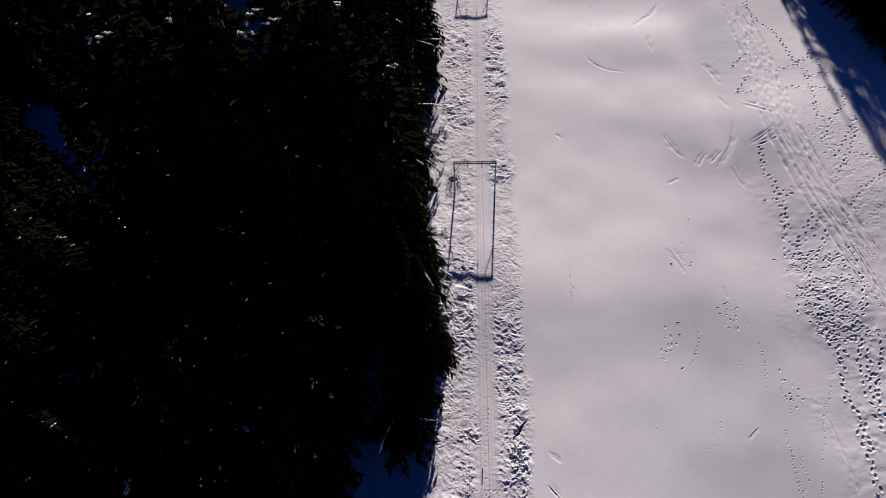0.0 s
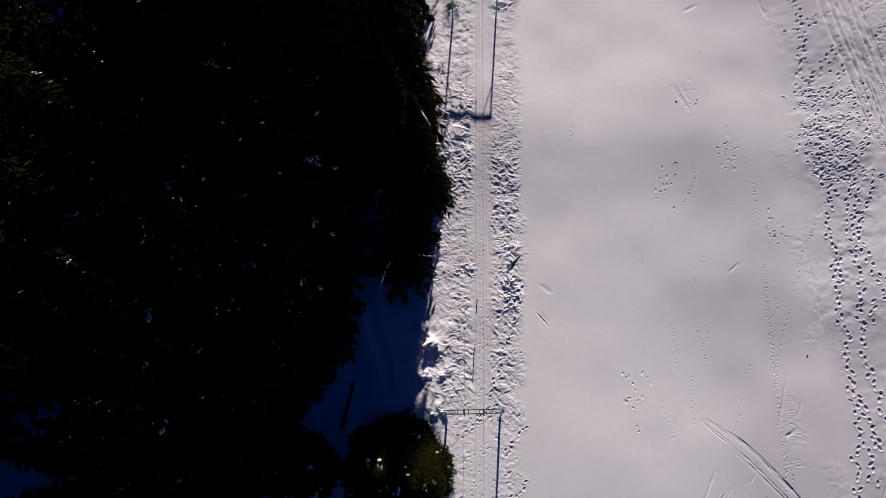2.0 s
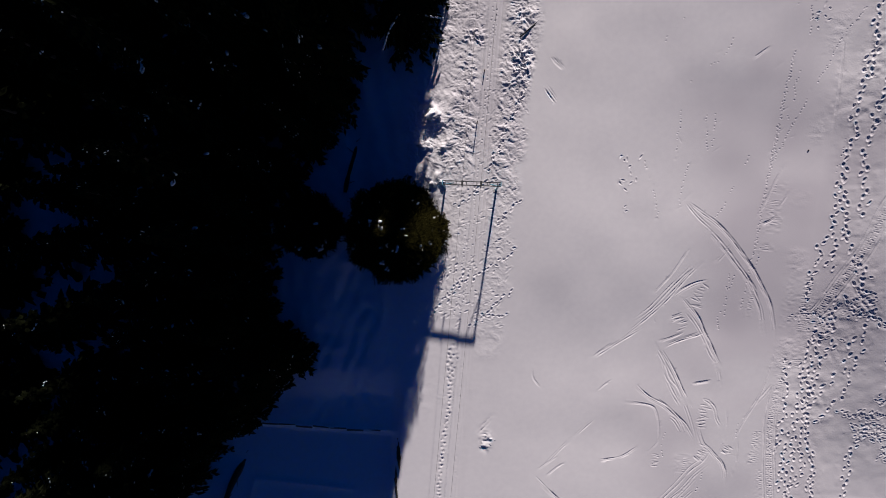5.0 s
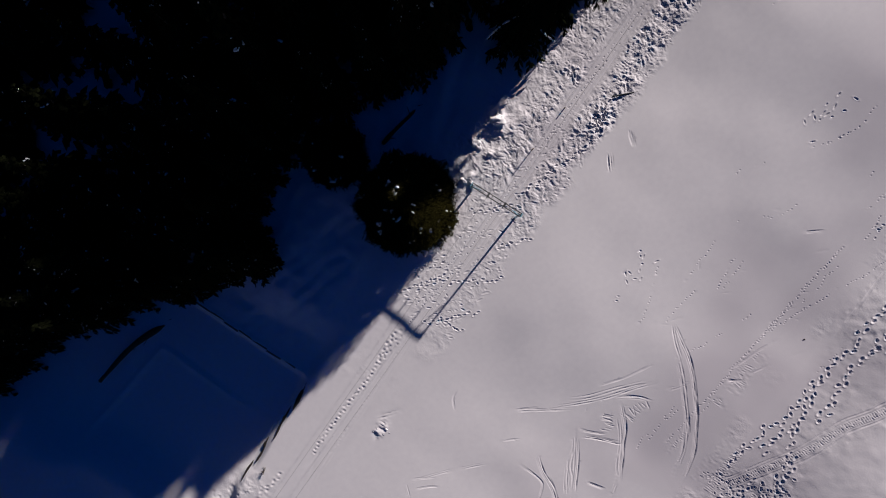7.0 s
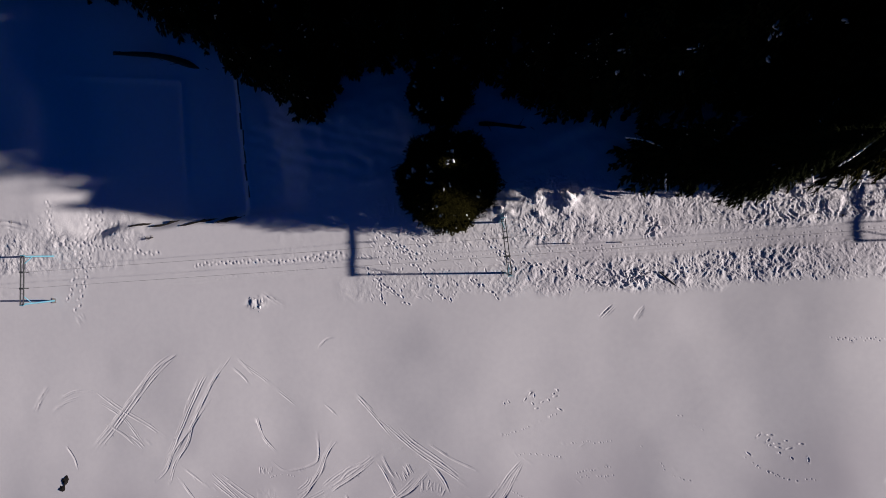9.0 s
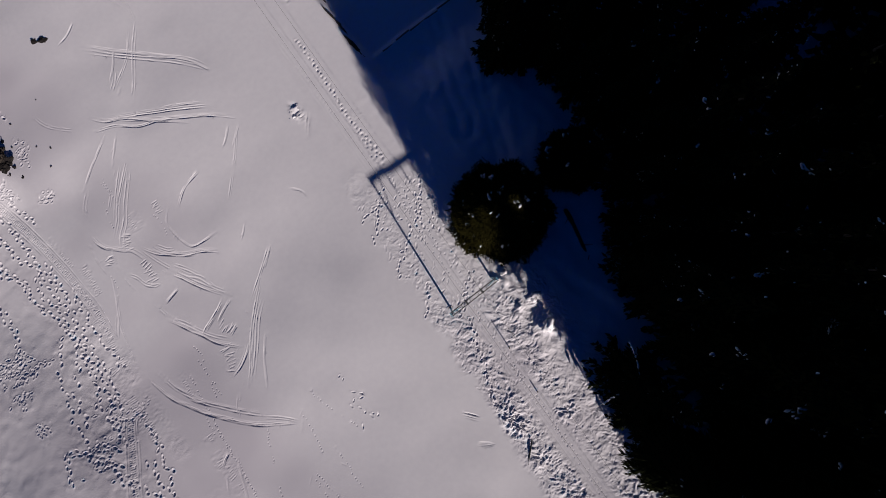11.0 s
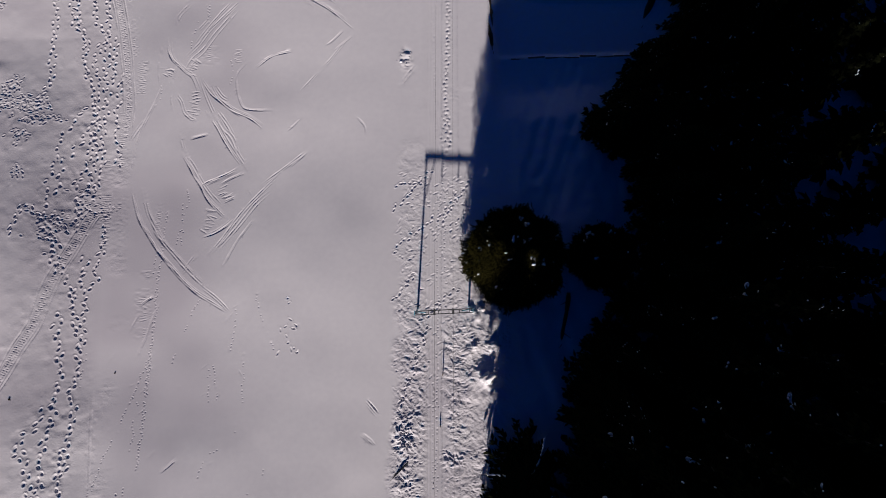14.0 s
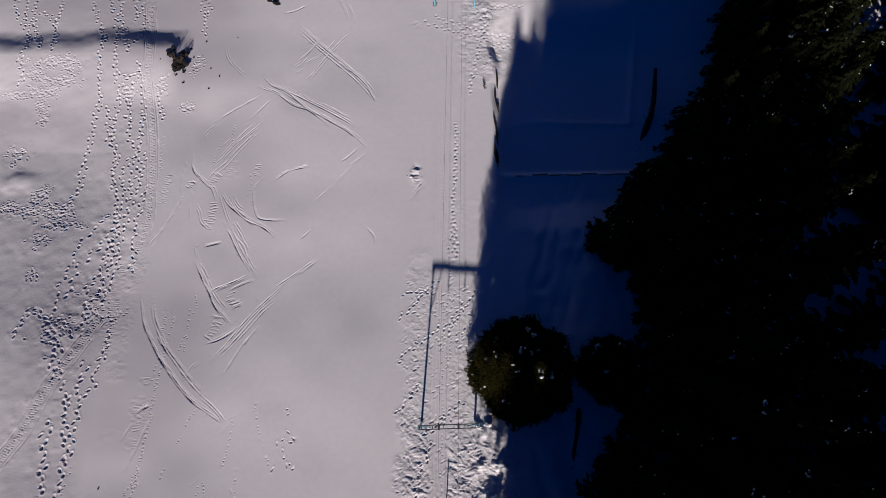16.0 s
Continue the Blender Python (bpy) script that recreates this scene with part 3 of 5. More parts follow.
# turns of skis on the piste
skis([(18.2, -22.8), (20.2, -20.4), (21.5, -18.6), (22.4, -17.7), (23.3, -16.1)], 0.32, 0.04)
skis([(18.9, -23.3), (20.7, -21.3), (22.2, -19.2)], 0.2, 0.035)
skis([(24.6, -20.1), (24.6, -18.9), (24.2, -17.8), (23.5, -17.1), (23.0, -16.6), (22.4, -16.1), (21.9, -15.0), (21.8, -14.4)], 0.12, 0.05)
skis([(22.6, -23.4), (23.8, -22.1), (24.0, -21.0)], 0.3, 0.03)
skis([(17.2, -17.6), (17.7, -17.2), (18.4, -16.3), (18.4, -15.2), (18.2, -14.2), (17.9, -13.4), (17.4, -13.0), (15.9, -12.8), (14.6, -12.9)], 0.1, 0.04)
skis([(17.0, -16.7), (15.7, -17.7), (14.7, -18.1), (13.2, -18.4)], 0.14, 0.04)
skis([(21.6, -16.0), (20.7, -14.6), (19.8, -13.8), (18.6, -12.9), (17.4, -12.3), (16.4, -11.6), (15.7, -10.9)], 0.16, 0.05)
skis([(20.8, -15.4), (20.2, -14.3), (19.4, -13.5), (18.8, -13.0), (17.8, -12.3)], 0.2, 0.04)
skis([(21.1, -13.1), (20.1, -11.5), (19.4, -10.2), (18.7, -9.1), (17.8, -7.9)], 0.14, 0.05)
skis([(20.3, -12.9), (19.5, -11.3), (18.7, -10.4), (18.0, -8.5)], 0.24, 0.035)
skis([(23.3, -9.4), (22.6, -8.4), (21.9, -7.1), (21.4, -6.3), (20.7, -5.0), (19.7, -3.9), (18.7, -3.0)], 0.12, 0.06)
skis([(22.9, -9.1), (22.1, -8.1), (21.2, -6.5), (20.5, -5.5), (19.5, -4.4)], 0.22, 0.045)
skis([(17.9, -7.8), (19.2, -7.1), (20.7, -6.5), (21.5, -6.0)], 0.14, 0.05)
skis([(17.5, -7.3), (18.7, -6.8), (19.7, -6.2)], 0.1, 0.04)
skis([(22.4, -10.4), (21.6, -10.6), (20.8, -10.8)], 0.1, 0.06)
skis([(27.1, -7.0), (27.1, -5.7), (26.8, -4.5), (26.3, -3.1), (25.5, -1.9), (24.5, -0.4), (23.5, 0.8), (22.6, 1.8), (21.4, 2.9), (20.0, 3.8), (18.3, 4.9)], 0.13, 0.065)
skis([(26.5, -6.7), (26.2, -5.7), (25.7, -3.9), (25.0, -2.6), (24.3, -1.4), (23.3, -0.3), (22.4, 0.7), (21.2, 1.9), (19.9, 3.0)], 0.2, 0.05)
skis([(25.1, -2.4), (24.7, -1.8), (24.2, -1.3)], 0.08, 0.07)
skis([(14.3, -7.2), (16.1, -5.4), (17.6, -3.8), (19.1, -1.7), (20.7, 0.3)], 0.18, 0.04)
skis([(15.1, -5.6), (16.6, -4.3), (18.3, -2.1), (20.0, -0.2)], 0.24, 0.035)
skis([(16.6, -3.2), (18.1, -1.1), (19.3, 1.2)], 0.1, 0.035)
skis([(21.0, -1.7), (20.0, -2.0), (19.0, -2.6), (18.3, -3.2)], 0.1, 0.055)
skis([(25.9, 3.9), (25.4, 3.5), (24.8, 3.2)], 0.1, 0.06)
skis([(25.8, 4.4), (26.3, 5.3), (26.8, 6.2)], 0.08, 0.03)
skis([(24.2, 3.5), (24.8, 4.9), (25.3, 6.4), (25.8, 7.6), (26.1, 8.4)], 0.1, 0.035)
skis([(12.4, -12.5), (13.2, -11.5), (13.9, -10.8)], 0.06, 0.03)
skis([(18.4, 4.7), (19.6, 3.5), (20.9, 2.5)], 0.16, 0.035)
skis([(12.1, -9.0), (12.8, -8.3), (13.6, -7.6)], 0.08, 0.03)
skis([(7.9, -12.1), (7.1, -11.2), (7.0, -10.3)], 0.08, 0.03)
skis([(21.2, -0.4), (21.9, 0.4), (22.5, 1.4)], 0.16, 0.03)
skis([(7.5, 14.6), (7.0, 15.0), (6.6, 15.4)], 0.1, 0.04)
skis([(16.3, -35.0), (13.1, -31.8), (9.4, -28.2), (7.2, -25.4)], 0.26, 0.04)
skis([(15.7, -34.8), (12.5, -31.8), (8.9, -28.2), (7.6, -26.8)], 0.1, 0.035)
skis([(19.2, -29.3), (17.9, -27.6), (16.1, -26.6), (14.3, -24.9), (13.1, -23.9), (11.4, -22.4)], 0.12, 0.05)
skis([(19.9, -27.6), (17.3, -26.6), (15.5, -25.2), (13.7, -24.5), (10.6, -22.7)], 0.16, 0.045)
skis([(18.3, -26.6), (21.4, -24.7), (23.4, -23.2)], 0.1, 0.035)
skis([(17.4, -26.2), (19.8, -23.4)], 0.08, 0.03)
skis([(23.2, -32.9), (22.6, -30.8), (21.3, -29.3), (20.5, -28.6)], 0.22, 0.035)
skis([(13.0, -25.4), (10.9, -24.3), (9.6, -23.4)], 0.12, 0.035)
skis([(10.9, -38.4), (10.1, -36.2), (10.3, -33.8)], 0.14, 0.03)
skis([(15.8, -29.6), (15.1, -30.3), (14.5, -31.1)], 0.24, 0.035)
skis([(15.5, -28.9), (14.9, -29.5)], 0.1, 0.035)
skis([(17.6, -36.6), (16.4, -36.9), (15.0, -37.8)], 0.08, 0.04)
skis([(8.3, -27.5), (7.6, -26.1), (7.2, -25.3)], 0.12, 0.04)
skis([(16.3, -35.5), (12.6, -31.7), (8.6, -28.0), (7.0, -25.3)], 0.26, 0.045)
skis([(16.1, -35.6), (9.8, -29.3), (7.7, -27.1)], 0.12, 0.035)
skis([(17.6, -27.7), (13.6, -25.4), (10.1, -23.3), (8.8, -22.0)], 0.2, 0.05)
skis([(17.0, -27.0), (12.8, -24.0), (9.8, -22.0), (7.6, -20.0)], 0.14, 0.05)
skis([(10.0, -34.3), (11.9, -31.9), (13.7, -29.0), (15.3, -26.8)], 0.24, 0.035)
skis([(11.0, -34.2), (12.8, -31.6), (15.4, -29.6)], 0.16, 0.03)
skis([(13.2, -33.5), (14.2, -31.9), (15.7, -30.1)], 0.1, 0.04)
skis([(8.7, -20.4), (9.9, -19.2), (10.6, -18.7)], 0.08, 0.03)
skis([(8.1, -19.7), (9.8, -18.2)], 0.1, 0.03)
skis([(2.4, -16.7), (3.3, -15.6), (4.0, -14.6)], 0.22, 0.06)
skis([(11.8, -40.8), (10.6, -40.0), (9.3, -38.9)], 0.2, 0.06)
skis([(11.9, -39.1), (11.1, -37.5), (10.6, -35.6)], 0.16, 0.035)
for line in (
        [(24.1, -4.0), (24.2, -2.6), (24.3, -1.1), (24.3, -0.2), (24.5, 0.8), (24.5, 2.2), (24.6, 4.0), (24.8, 5.4), (24.8, 6.8), (24.9, 8.1), (25.0, 10.4), (25.1, 11.7), (25.1, 13.0), (25.2, 14.2), (25.3, 15.5), (25.3, 16.6)],
        [(24.5, 4.0), (24.7, 5.9), (24.8, 7.7), (24.9, 9.5), (25.1, 10.9)],
        [(26.7, -17.5), (26.7, -16.4), (26.8, -14.7)],
        [(22.5, -6.1), (22.3, -4.8), (22.6, -3.4), (22.7, -2.0), (22.7, -0.8)],
        [(25.6, 9.4), (25.8, 10.3), (26.1, 11.0), (25.7, 12.1)],
        [(26.6, 12.2), (26.9, 13.0), (27.1, 13.9), (27.6, 14.7), (27.9, 15.3), (28.4, 16.3), (28.6, 17.4)],
        [(26.0, 12.9), (25.9, 14.2), (26.1, 15.4)],
        [(21.2, -23.0), (21.2, -21.6)],
        [(19.7, 8.8), (19.5, 10.3), (19.3, 11.8)],
        [(25.4, 17.0), (25.3, 13.7), (25.2, 11.3), (25.1, 9.0), (24.8, 6.3), (24.7, 4.5), (24.6, 2.2), (24.5, 0.5)],
        [(30.3, 20.2), (29.8, 19.3), (29.1, 18.4), (28.6, 17.2), (28.2, 15.9)],
        [(30.6, 20.9), (31.1, 21.6), (31.5, 22.3)],
        [(26.4, 11.8), (25.9, 10.6), (25.5, 9.5), (25.1, 8.1)],
        [(30.3, 10.3), (30.2, 8.9), (30.0, 7.6)],
        [(22.3, 6.3), (21.9, 5.4), (21.5, 4.5), (20.8, 3.4)],
        [(25.7, 23.3), (25.5, 21.3)],
        [(23.2, 8.8), (22.9, 7.9)],
        [(26.2, 20.3), (26.3, 19.1), (26.4, 17.9)],
):
    dots(line, 0.22, 0.032, 0.06)
skis([(28.3, 74.0), (26.6, 71.5), (23.3, 68.4)], 0.2, 0.08)
skis([(24.8, 66.1), (24.9, 64.4), (25.0, 62.8)], 0.12, 0.07)
skis([(16.5, 64.1), (16.8, 62.3), (18.6, 60.4), (21.2, 59.6)], 0.1, 0.05)
skis([(30.7, 60.4), (31.2, 58.5), (31.6, 56.3)], 0.12, 0.07)
skis([(23.2, 47.5), (23.9, 46.5), (24.7, 45.3)], 0.12, 0.06)
skis([(31.4, 51.0), (30.0, 47.1), (27.5, 43.8)], 0.14, 0.06)
skis([(25.4, 44.3), (27.2, 46.3)], 0.3, 0.05)
skis([(21.8, 41.8), (23.5, 42.8)], 0.12, 0.05)
skis([(11.3, 49.8), (11.9, 48.8)], 0.12, 0.06)
skis([(19.6, 33.9), (20.4, 32.4), (21.1, 30.8)], 0.22, 0.045)
skis([(24.0, 29.5), (24.2, 28.1)], 0.2, 0.045)
skis([(6.5, 15.5), (7.5, 14.6)], 0.14, 0.05)
skis([(29.7, 44.4), (29.9, 42.7), (29.9, 40.9)], 0.1, 0.035)
skis([(18.7, 74.8), (19.1, 71.4), (18.0, 67.3)], 0.3, 0.05)
dots([(10.8, 34.1), (10.3, 31.6), (10.0, 28.0)])
dots([(20.7, 26.6), (20.6, 24.5), (19.5, 22.3)])
dots([(24.0, 27.6), (24.2, 26.2), (23.5, 24.7)])
dots([(24.7, 48.7), (24.7, 47.7)])
dots([(23.6, 22.4), (23.8, 21.5)])
# strips of sidesteps
herringbone(22.2, -13.2, -0.1, 9, 0.9, 0.33)
herringbone(20.5, -2.9, -0.25, 9, 1.1, 0.28)
herringbone(18.9, -5.2, 0.5, 8, 0.9, 0.2)
herringbone(18.4, -17.8, -0.1, 5, 0.6, 0.3)
herringbone(22.4, -16.9, -0.4, 9, 0.8, 0.2)
herringbone(24.5, -16.5, -0.5, 6, 0.6, 0.16)
skis([(29.4, 10.1), (29.1, 18.8)], 0.1, 0.035)
skis([(23.6, 17.1), (22.3, 16.0)], 0.1, 0.03)
skis([(23.1, 49.1), (24.5, 45.6)], 0.3, 0.06)
skis([(25.1, 66.6), (25.1, 63.2)], 0.3, 0.07)
skis([(23.4, 69.1), (25.6, 70.6), (27.6, 72.6)], 0.35, 0.06)
skis([(20.1, 34.1), (21.3, 30.9)], 0.5, 0.055)
skis([(6.2, 13.2), (7.3, 11.9)], 0.2, 0.05)
for line in ([(20.1, 9.3), (20.0, 11.7)], [(17.2, 8.2), (17.2, 11.8)], [(16.9, 13.4), (17.9, 14.5)], [(15.3, 17.1), (16.7, 19.0)], [(20.9, 18.4), (20.4, 16.9), (19.4, 15.6), (18.1, 15.7)],
             [(11.2, 41.5), (10.8, 35.8), (10.2, 28.9)], [(20.9, 24.7), (19.6, 22.6), (18.9, 21.7)], [(14.6, 8.0), (15.8, 5.2), (16.4, 2.5)], [(17.9, 4.5), (18.3, 8.0)], [(25.0, 20), (25.6, 24), (24.6, 28)]):
    dots(line)
for p in ((17.9, 24.2), (23.8, 26.2), (21.2, 32.8), (27, 20), (13.5, 6.8)):
    for _ in range(14):
        press(rng.gauss(p[0], 0.5), rng.gauss(p[1], 1.1), rng.uniform(0.02, 0.05), rng.uniform(0.08, 0.2), 0.055, rng.uniform(0, 3), 0.012)
# pale scraped lines across the middle of the piste
for line in (
        [(17.9, -23.5), (19.5, -22.0), (20.9, -20.6), (21.9, -19.2), (23.1, -17.9)],
        [(21.1, -21.6), (22.0, -20.5)],
        [(20.4, -15.3), (19.7, -14.3), (19.1, -13.9)],
        [(20.1, -13.0), (19.2, -11.7), (18.6, -10.6)],
        [(23.9, -14.7), (23.3, -13.9), (22.9, -12.8), (22.1, -12.1)],
        [(27.6, -10.4), (27.0, -11.4), (26.4, -12.2)],
):
    skis(line, 0.2, 0.034)
ribs([(26.7, -17.6), (26.8, -14.6)], 0.45)
ribs([(24.7, -4.6), (24.8, -2.0)], 0.36)
ribs([(20.6, -18.9), (20.7, -17.3)], 0.90)
for line in (
        [(24.8, -0.5), (24.8, 0.2), (24.9, 0.9), (25.0, 1.9)],
        [(22.8, -4.5), (22.8, -3.2), (23.0, -1.8), (23.3, -0.6)],
        [(21.1, -23.2), (21.0, -21.6), (21.2, -20.2)],
        [(22.1, -21.4), (22.4, -20.1), (22.6, -18.8)],
        [(25.1, -15.3), (25.1, -14.0)],
        [(18.9, -17.6), (18.8, -16.3), (19.0, -15.0)],
):
    dots(line, 0.28, 0.035, 0.06)
# ribs along the edge of the groomed snow and long faint ski lines
ribs([(28.1, -14.3), (28.3, -9.2), (28.2, -6.2)], 0.7)
ribs([(26.7, -17.6), (26.9, -14.7)], 0.5)
ribs([(29.3, -9.8), (29.3, -5.3), (29.1, -0.9)], 1.0)
ribs([(28.0, -5.2), (27.7, -0.8)], 0.5)
ribs([(25.5, 1.1), (25.7, 3.7), (25.6, 6.5)], 0.9)
ribs([(27.9, -21.7), (27.6, -17.9)], 0.4)
skis([(24.7, -16.1), (25.8, -13.3), (26.7, -11.2), (27.2, -8.6), (27.5, -6.6)], 0.14, 0.03)
skis([(8.1, -20.0), (10.2, -17.3), (13.4, -13.8)], 0.16, 0.026)
skis([(11.5, -9.5), (13.6, -7.9), (16.3, -5.9)], 0.18, 0.028)
skis([(25.1, -19.8), (25.4, -17.2), (25.2, -15.3)], 0.1, 0.02)
skis([(23.7, -18.1), (24.2, -15.0), (23.9, -12.4)], 0.1, 0.02)
skis([(21.8, -16.3), (20.7, -13.4), (18.9, -10.1), (16.6, -6.6)], 0.2, 0.026)
skis([(23.4, -11.6), (22.6, -8.7), (21.3, -6.1)], 0.2, 0.024)
# fine scratches
for _ in range(90):
    x, y = rng.gauss(22.5, 4.0), rng.uniform(-36, 18)
    if 14.2 < x < 28.4 and vnoise(x, y, 6.0, 61) > -0.25:
        way, long, deep_now = rng.choice((0.75, 0.9, 2.2, 1.4, 0.4)) + rng.gauss(0, 0.25), rng.uniform(0.15, 0.6), rng.uniform(0.006, 0.014)
        groove([(x - math.cos(way) * long, y - math.sin(way) * long), (x + math.cos(way) * long, y + math.sin(way) * long)], 0, deep_now, 0.045, 0.0, 0.3)
herringbone(3.4, -35.0, 0.6, 7, 0.9, 0.16)
for line in ([(-7.4, -6.0), (-9.4, -11.5), (-11.8, -16.4)], [(-8.8, -3.0), (-11.0, -9.0), (-13.2, -14.5)], [(-7.0, -12.0), (-9.0, -15.5)]):
    for o in (-0.45, 0.45):
        q, way, _ = curve(line, 0.15)
        for (x, y), w in zip(q, way):
            sway = 0.5 * noise.noise(Vector((x * 0.5, y * 0.5, o)))
            press(x - math.sin(w) * (o + sway), y + math.cos(w) * (o + sway), 0.06 + 0.07 * noise.noise(Vector((x * 0.7, y * 0.7, o * 5))), 0.4, 0.3, w + 0.5 * sway, 0.0, 1.0)
# boots along and across the lift
boots([(-0.6, -22.8), (-0.6, -20.8), (-0.5, -18.6), (-0.4, -16.5), (-0.1, -14.4), (-0.2, -12.3), (-0.3, -10.2), (-0.4, -8.8)], 0.36, 0.08, 0.075, 0.12, 0.02)
boots([(-0.2, -12.3), (0.1, -11.0), (0.2, -9.7), (0.1, -8.6)], 0.4, 0.12, 0.055, 0.12)
boots([(4.7, -3.6), (3.9, -4.3), (3.2, -5.0), (2.7, -5.6), (2.2, -6.1), (1.8, -6.5), (1.2, -7.1)], 0.4, 0.08, 0.045, 0.12)
boots([(0.6, -2.2), (0.2, -3.0), (-0.4, -3.8), (-1.0, -4.5), (-1.6, -5.4), (-2.2, -6.3)], 0.4, 0.08, 0.045, 0.12)
boots([(0.9, -2.5), (0.3, -3.3), (-0.3, -4.0), (-0.8, -4.8)], 0.4, 0.08, 0.045, 0.12)
boots([(4.7, -0.1), (3.9, -0.8), (2.7, -1.6), (1.9, -2.2), (1.1, -2.9)], 0.4, 0.08, 0.045, 0.12)
boots([(4.8, 4.1), (4.5, 3.8), (4.0, 3.2), (3.4, 2.5), (3.0, 1.9)], 0.4, 0.08, 0.045, 0.12)
boots([(4.4, -5.7), (3.6, -5.9), (2.4, -5.9)], 0.4, 0.08, 0.045, 0.12)
boots([(2.0, 6.4), (2.3, 7.2), (3.0, 8.7), (3.3, 10.1), (3.7, 10.7), (4.1, 11.7), (4.4, 12.7), (4.4, 13.4)], 0.44, 0.07, 0.075, 0.12)
boots([(-0.1, -1.7), (-0.7, -2.4), (-1.5, -3.0), (-2.0, -3.9)], 0.4, 0.12, 0.05, 0.11)
boots([(1.0, 4.9), (0.5, 4.0), (-0.2, 3.4), (-0.9, 3.2)], 0.4, 0.12, 0.05, 0.11)
boots([(2.7, 5.7), (1.7, 5.2), (1.0, 4.4)], 0.42, 0.1, 0.06, 0.13)
dots([(0.2, -7.9), (0.5, -5.2), (1.0, -1.8), (1.1, 1.1), (1.0, 4.9)], 0.3, 0.035, 0.065)
dots([(-0.2, -6.6), (0.2, -3.7), (0.4, -0.8), (0.5, 2.1)], 0.3, 0.035, 0.065)
dots([(1.2, 5.8), (1.3, 8.5), (1.4, 11.2), (1.5, 13.9), (1.6, 16.5), (1.9, 19.0)], 0.3, 0.035, 0.065)
dots([(0.8, -22.0), (0.8, -19.3), (0.8, -16.1), (0.8, -12.9), (0.8, -9.8)], 0.3, 0.035, 0.065)
boots([(-7.2, -32.2), (-2.8, -33.2), (2.8, -35.5)])
boots([(-7.4, -33.4), (-3.0, -34.0), (1.5, -36.2)])
boots([(-2.0, -26.5), (-3.0, -31.0), (-4.2, -36.0)], 0.42)
groove([(-6.0, -39.4), (-6.7, -42.0), (-7.6, -46.4)], 0.0, 0.2, 0.12, 0.06)
groove([(-5.6, -39.8), (-6.4, -42.5), (-7.1, -46.4)], 0.0, 0.12, 0.08, 0.05)
boots([(-8.2, -37.2), (-5.0, -37.2), (-3.4, -35.2)])
press(4.5, 43.6, 0.3, 0.34, 0.24, 0, 0.04)
press(-0.6, 43.6, 0.2, 0.4, 0.3, 0, 0.04)
trodden(-3.8, -30.2, 1.8, 2.4, 10, 0.1, 0.15)
trodden(-4.5, -40.5, 2.0, 3.4, 70, 0.08, 0.13)
for _ in range(1500):
    y = rng.uniform(13, 72)
    side = rng.random() < 0.6
    x = rng.uniform(float(tow_track(y)) + 1.0, float(piste_left(y)) - 0.1) if side else rng.uniform(-1.5, float(tow_track(y)) - 0.8)
    press(x, y, rng.uniform(0.01, 0.03), rng.uniform(0.07, 0.2), rng.uniform(0.035, 0.055), rng.choice((0.7, 2.6)) + rng.gauss(0, 0.6), 0.015, 1.2)
for _ in range(260):
    y = rng.uniform(-7, 13)
    press(rng.uniform(-1.8, float(piste_left(y))), y, rng.uniform(0.01, 0.035), rng.uniform(0.1, 0.24), rng.uniform(0.05, 0.08), rng.gauss(0.8, 0.5), 0.012, 1.2)
for off in (-0.1, 0.22):
    dots([(float(tow_track(v)) + off, v) for v in np.arange(12.0, 76, 4.0)], 0.36, 0.03, 0.06)


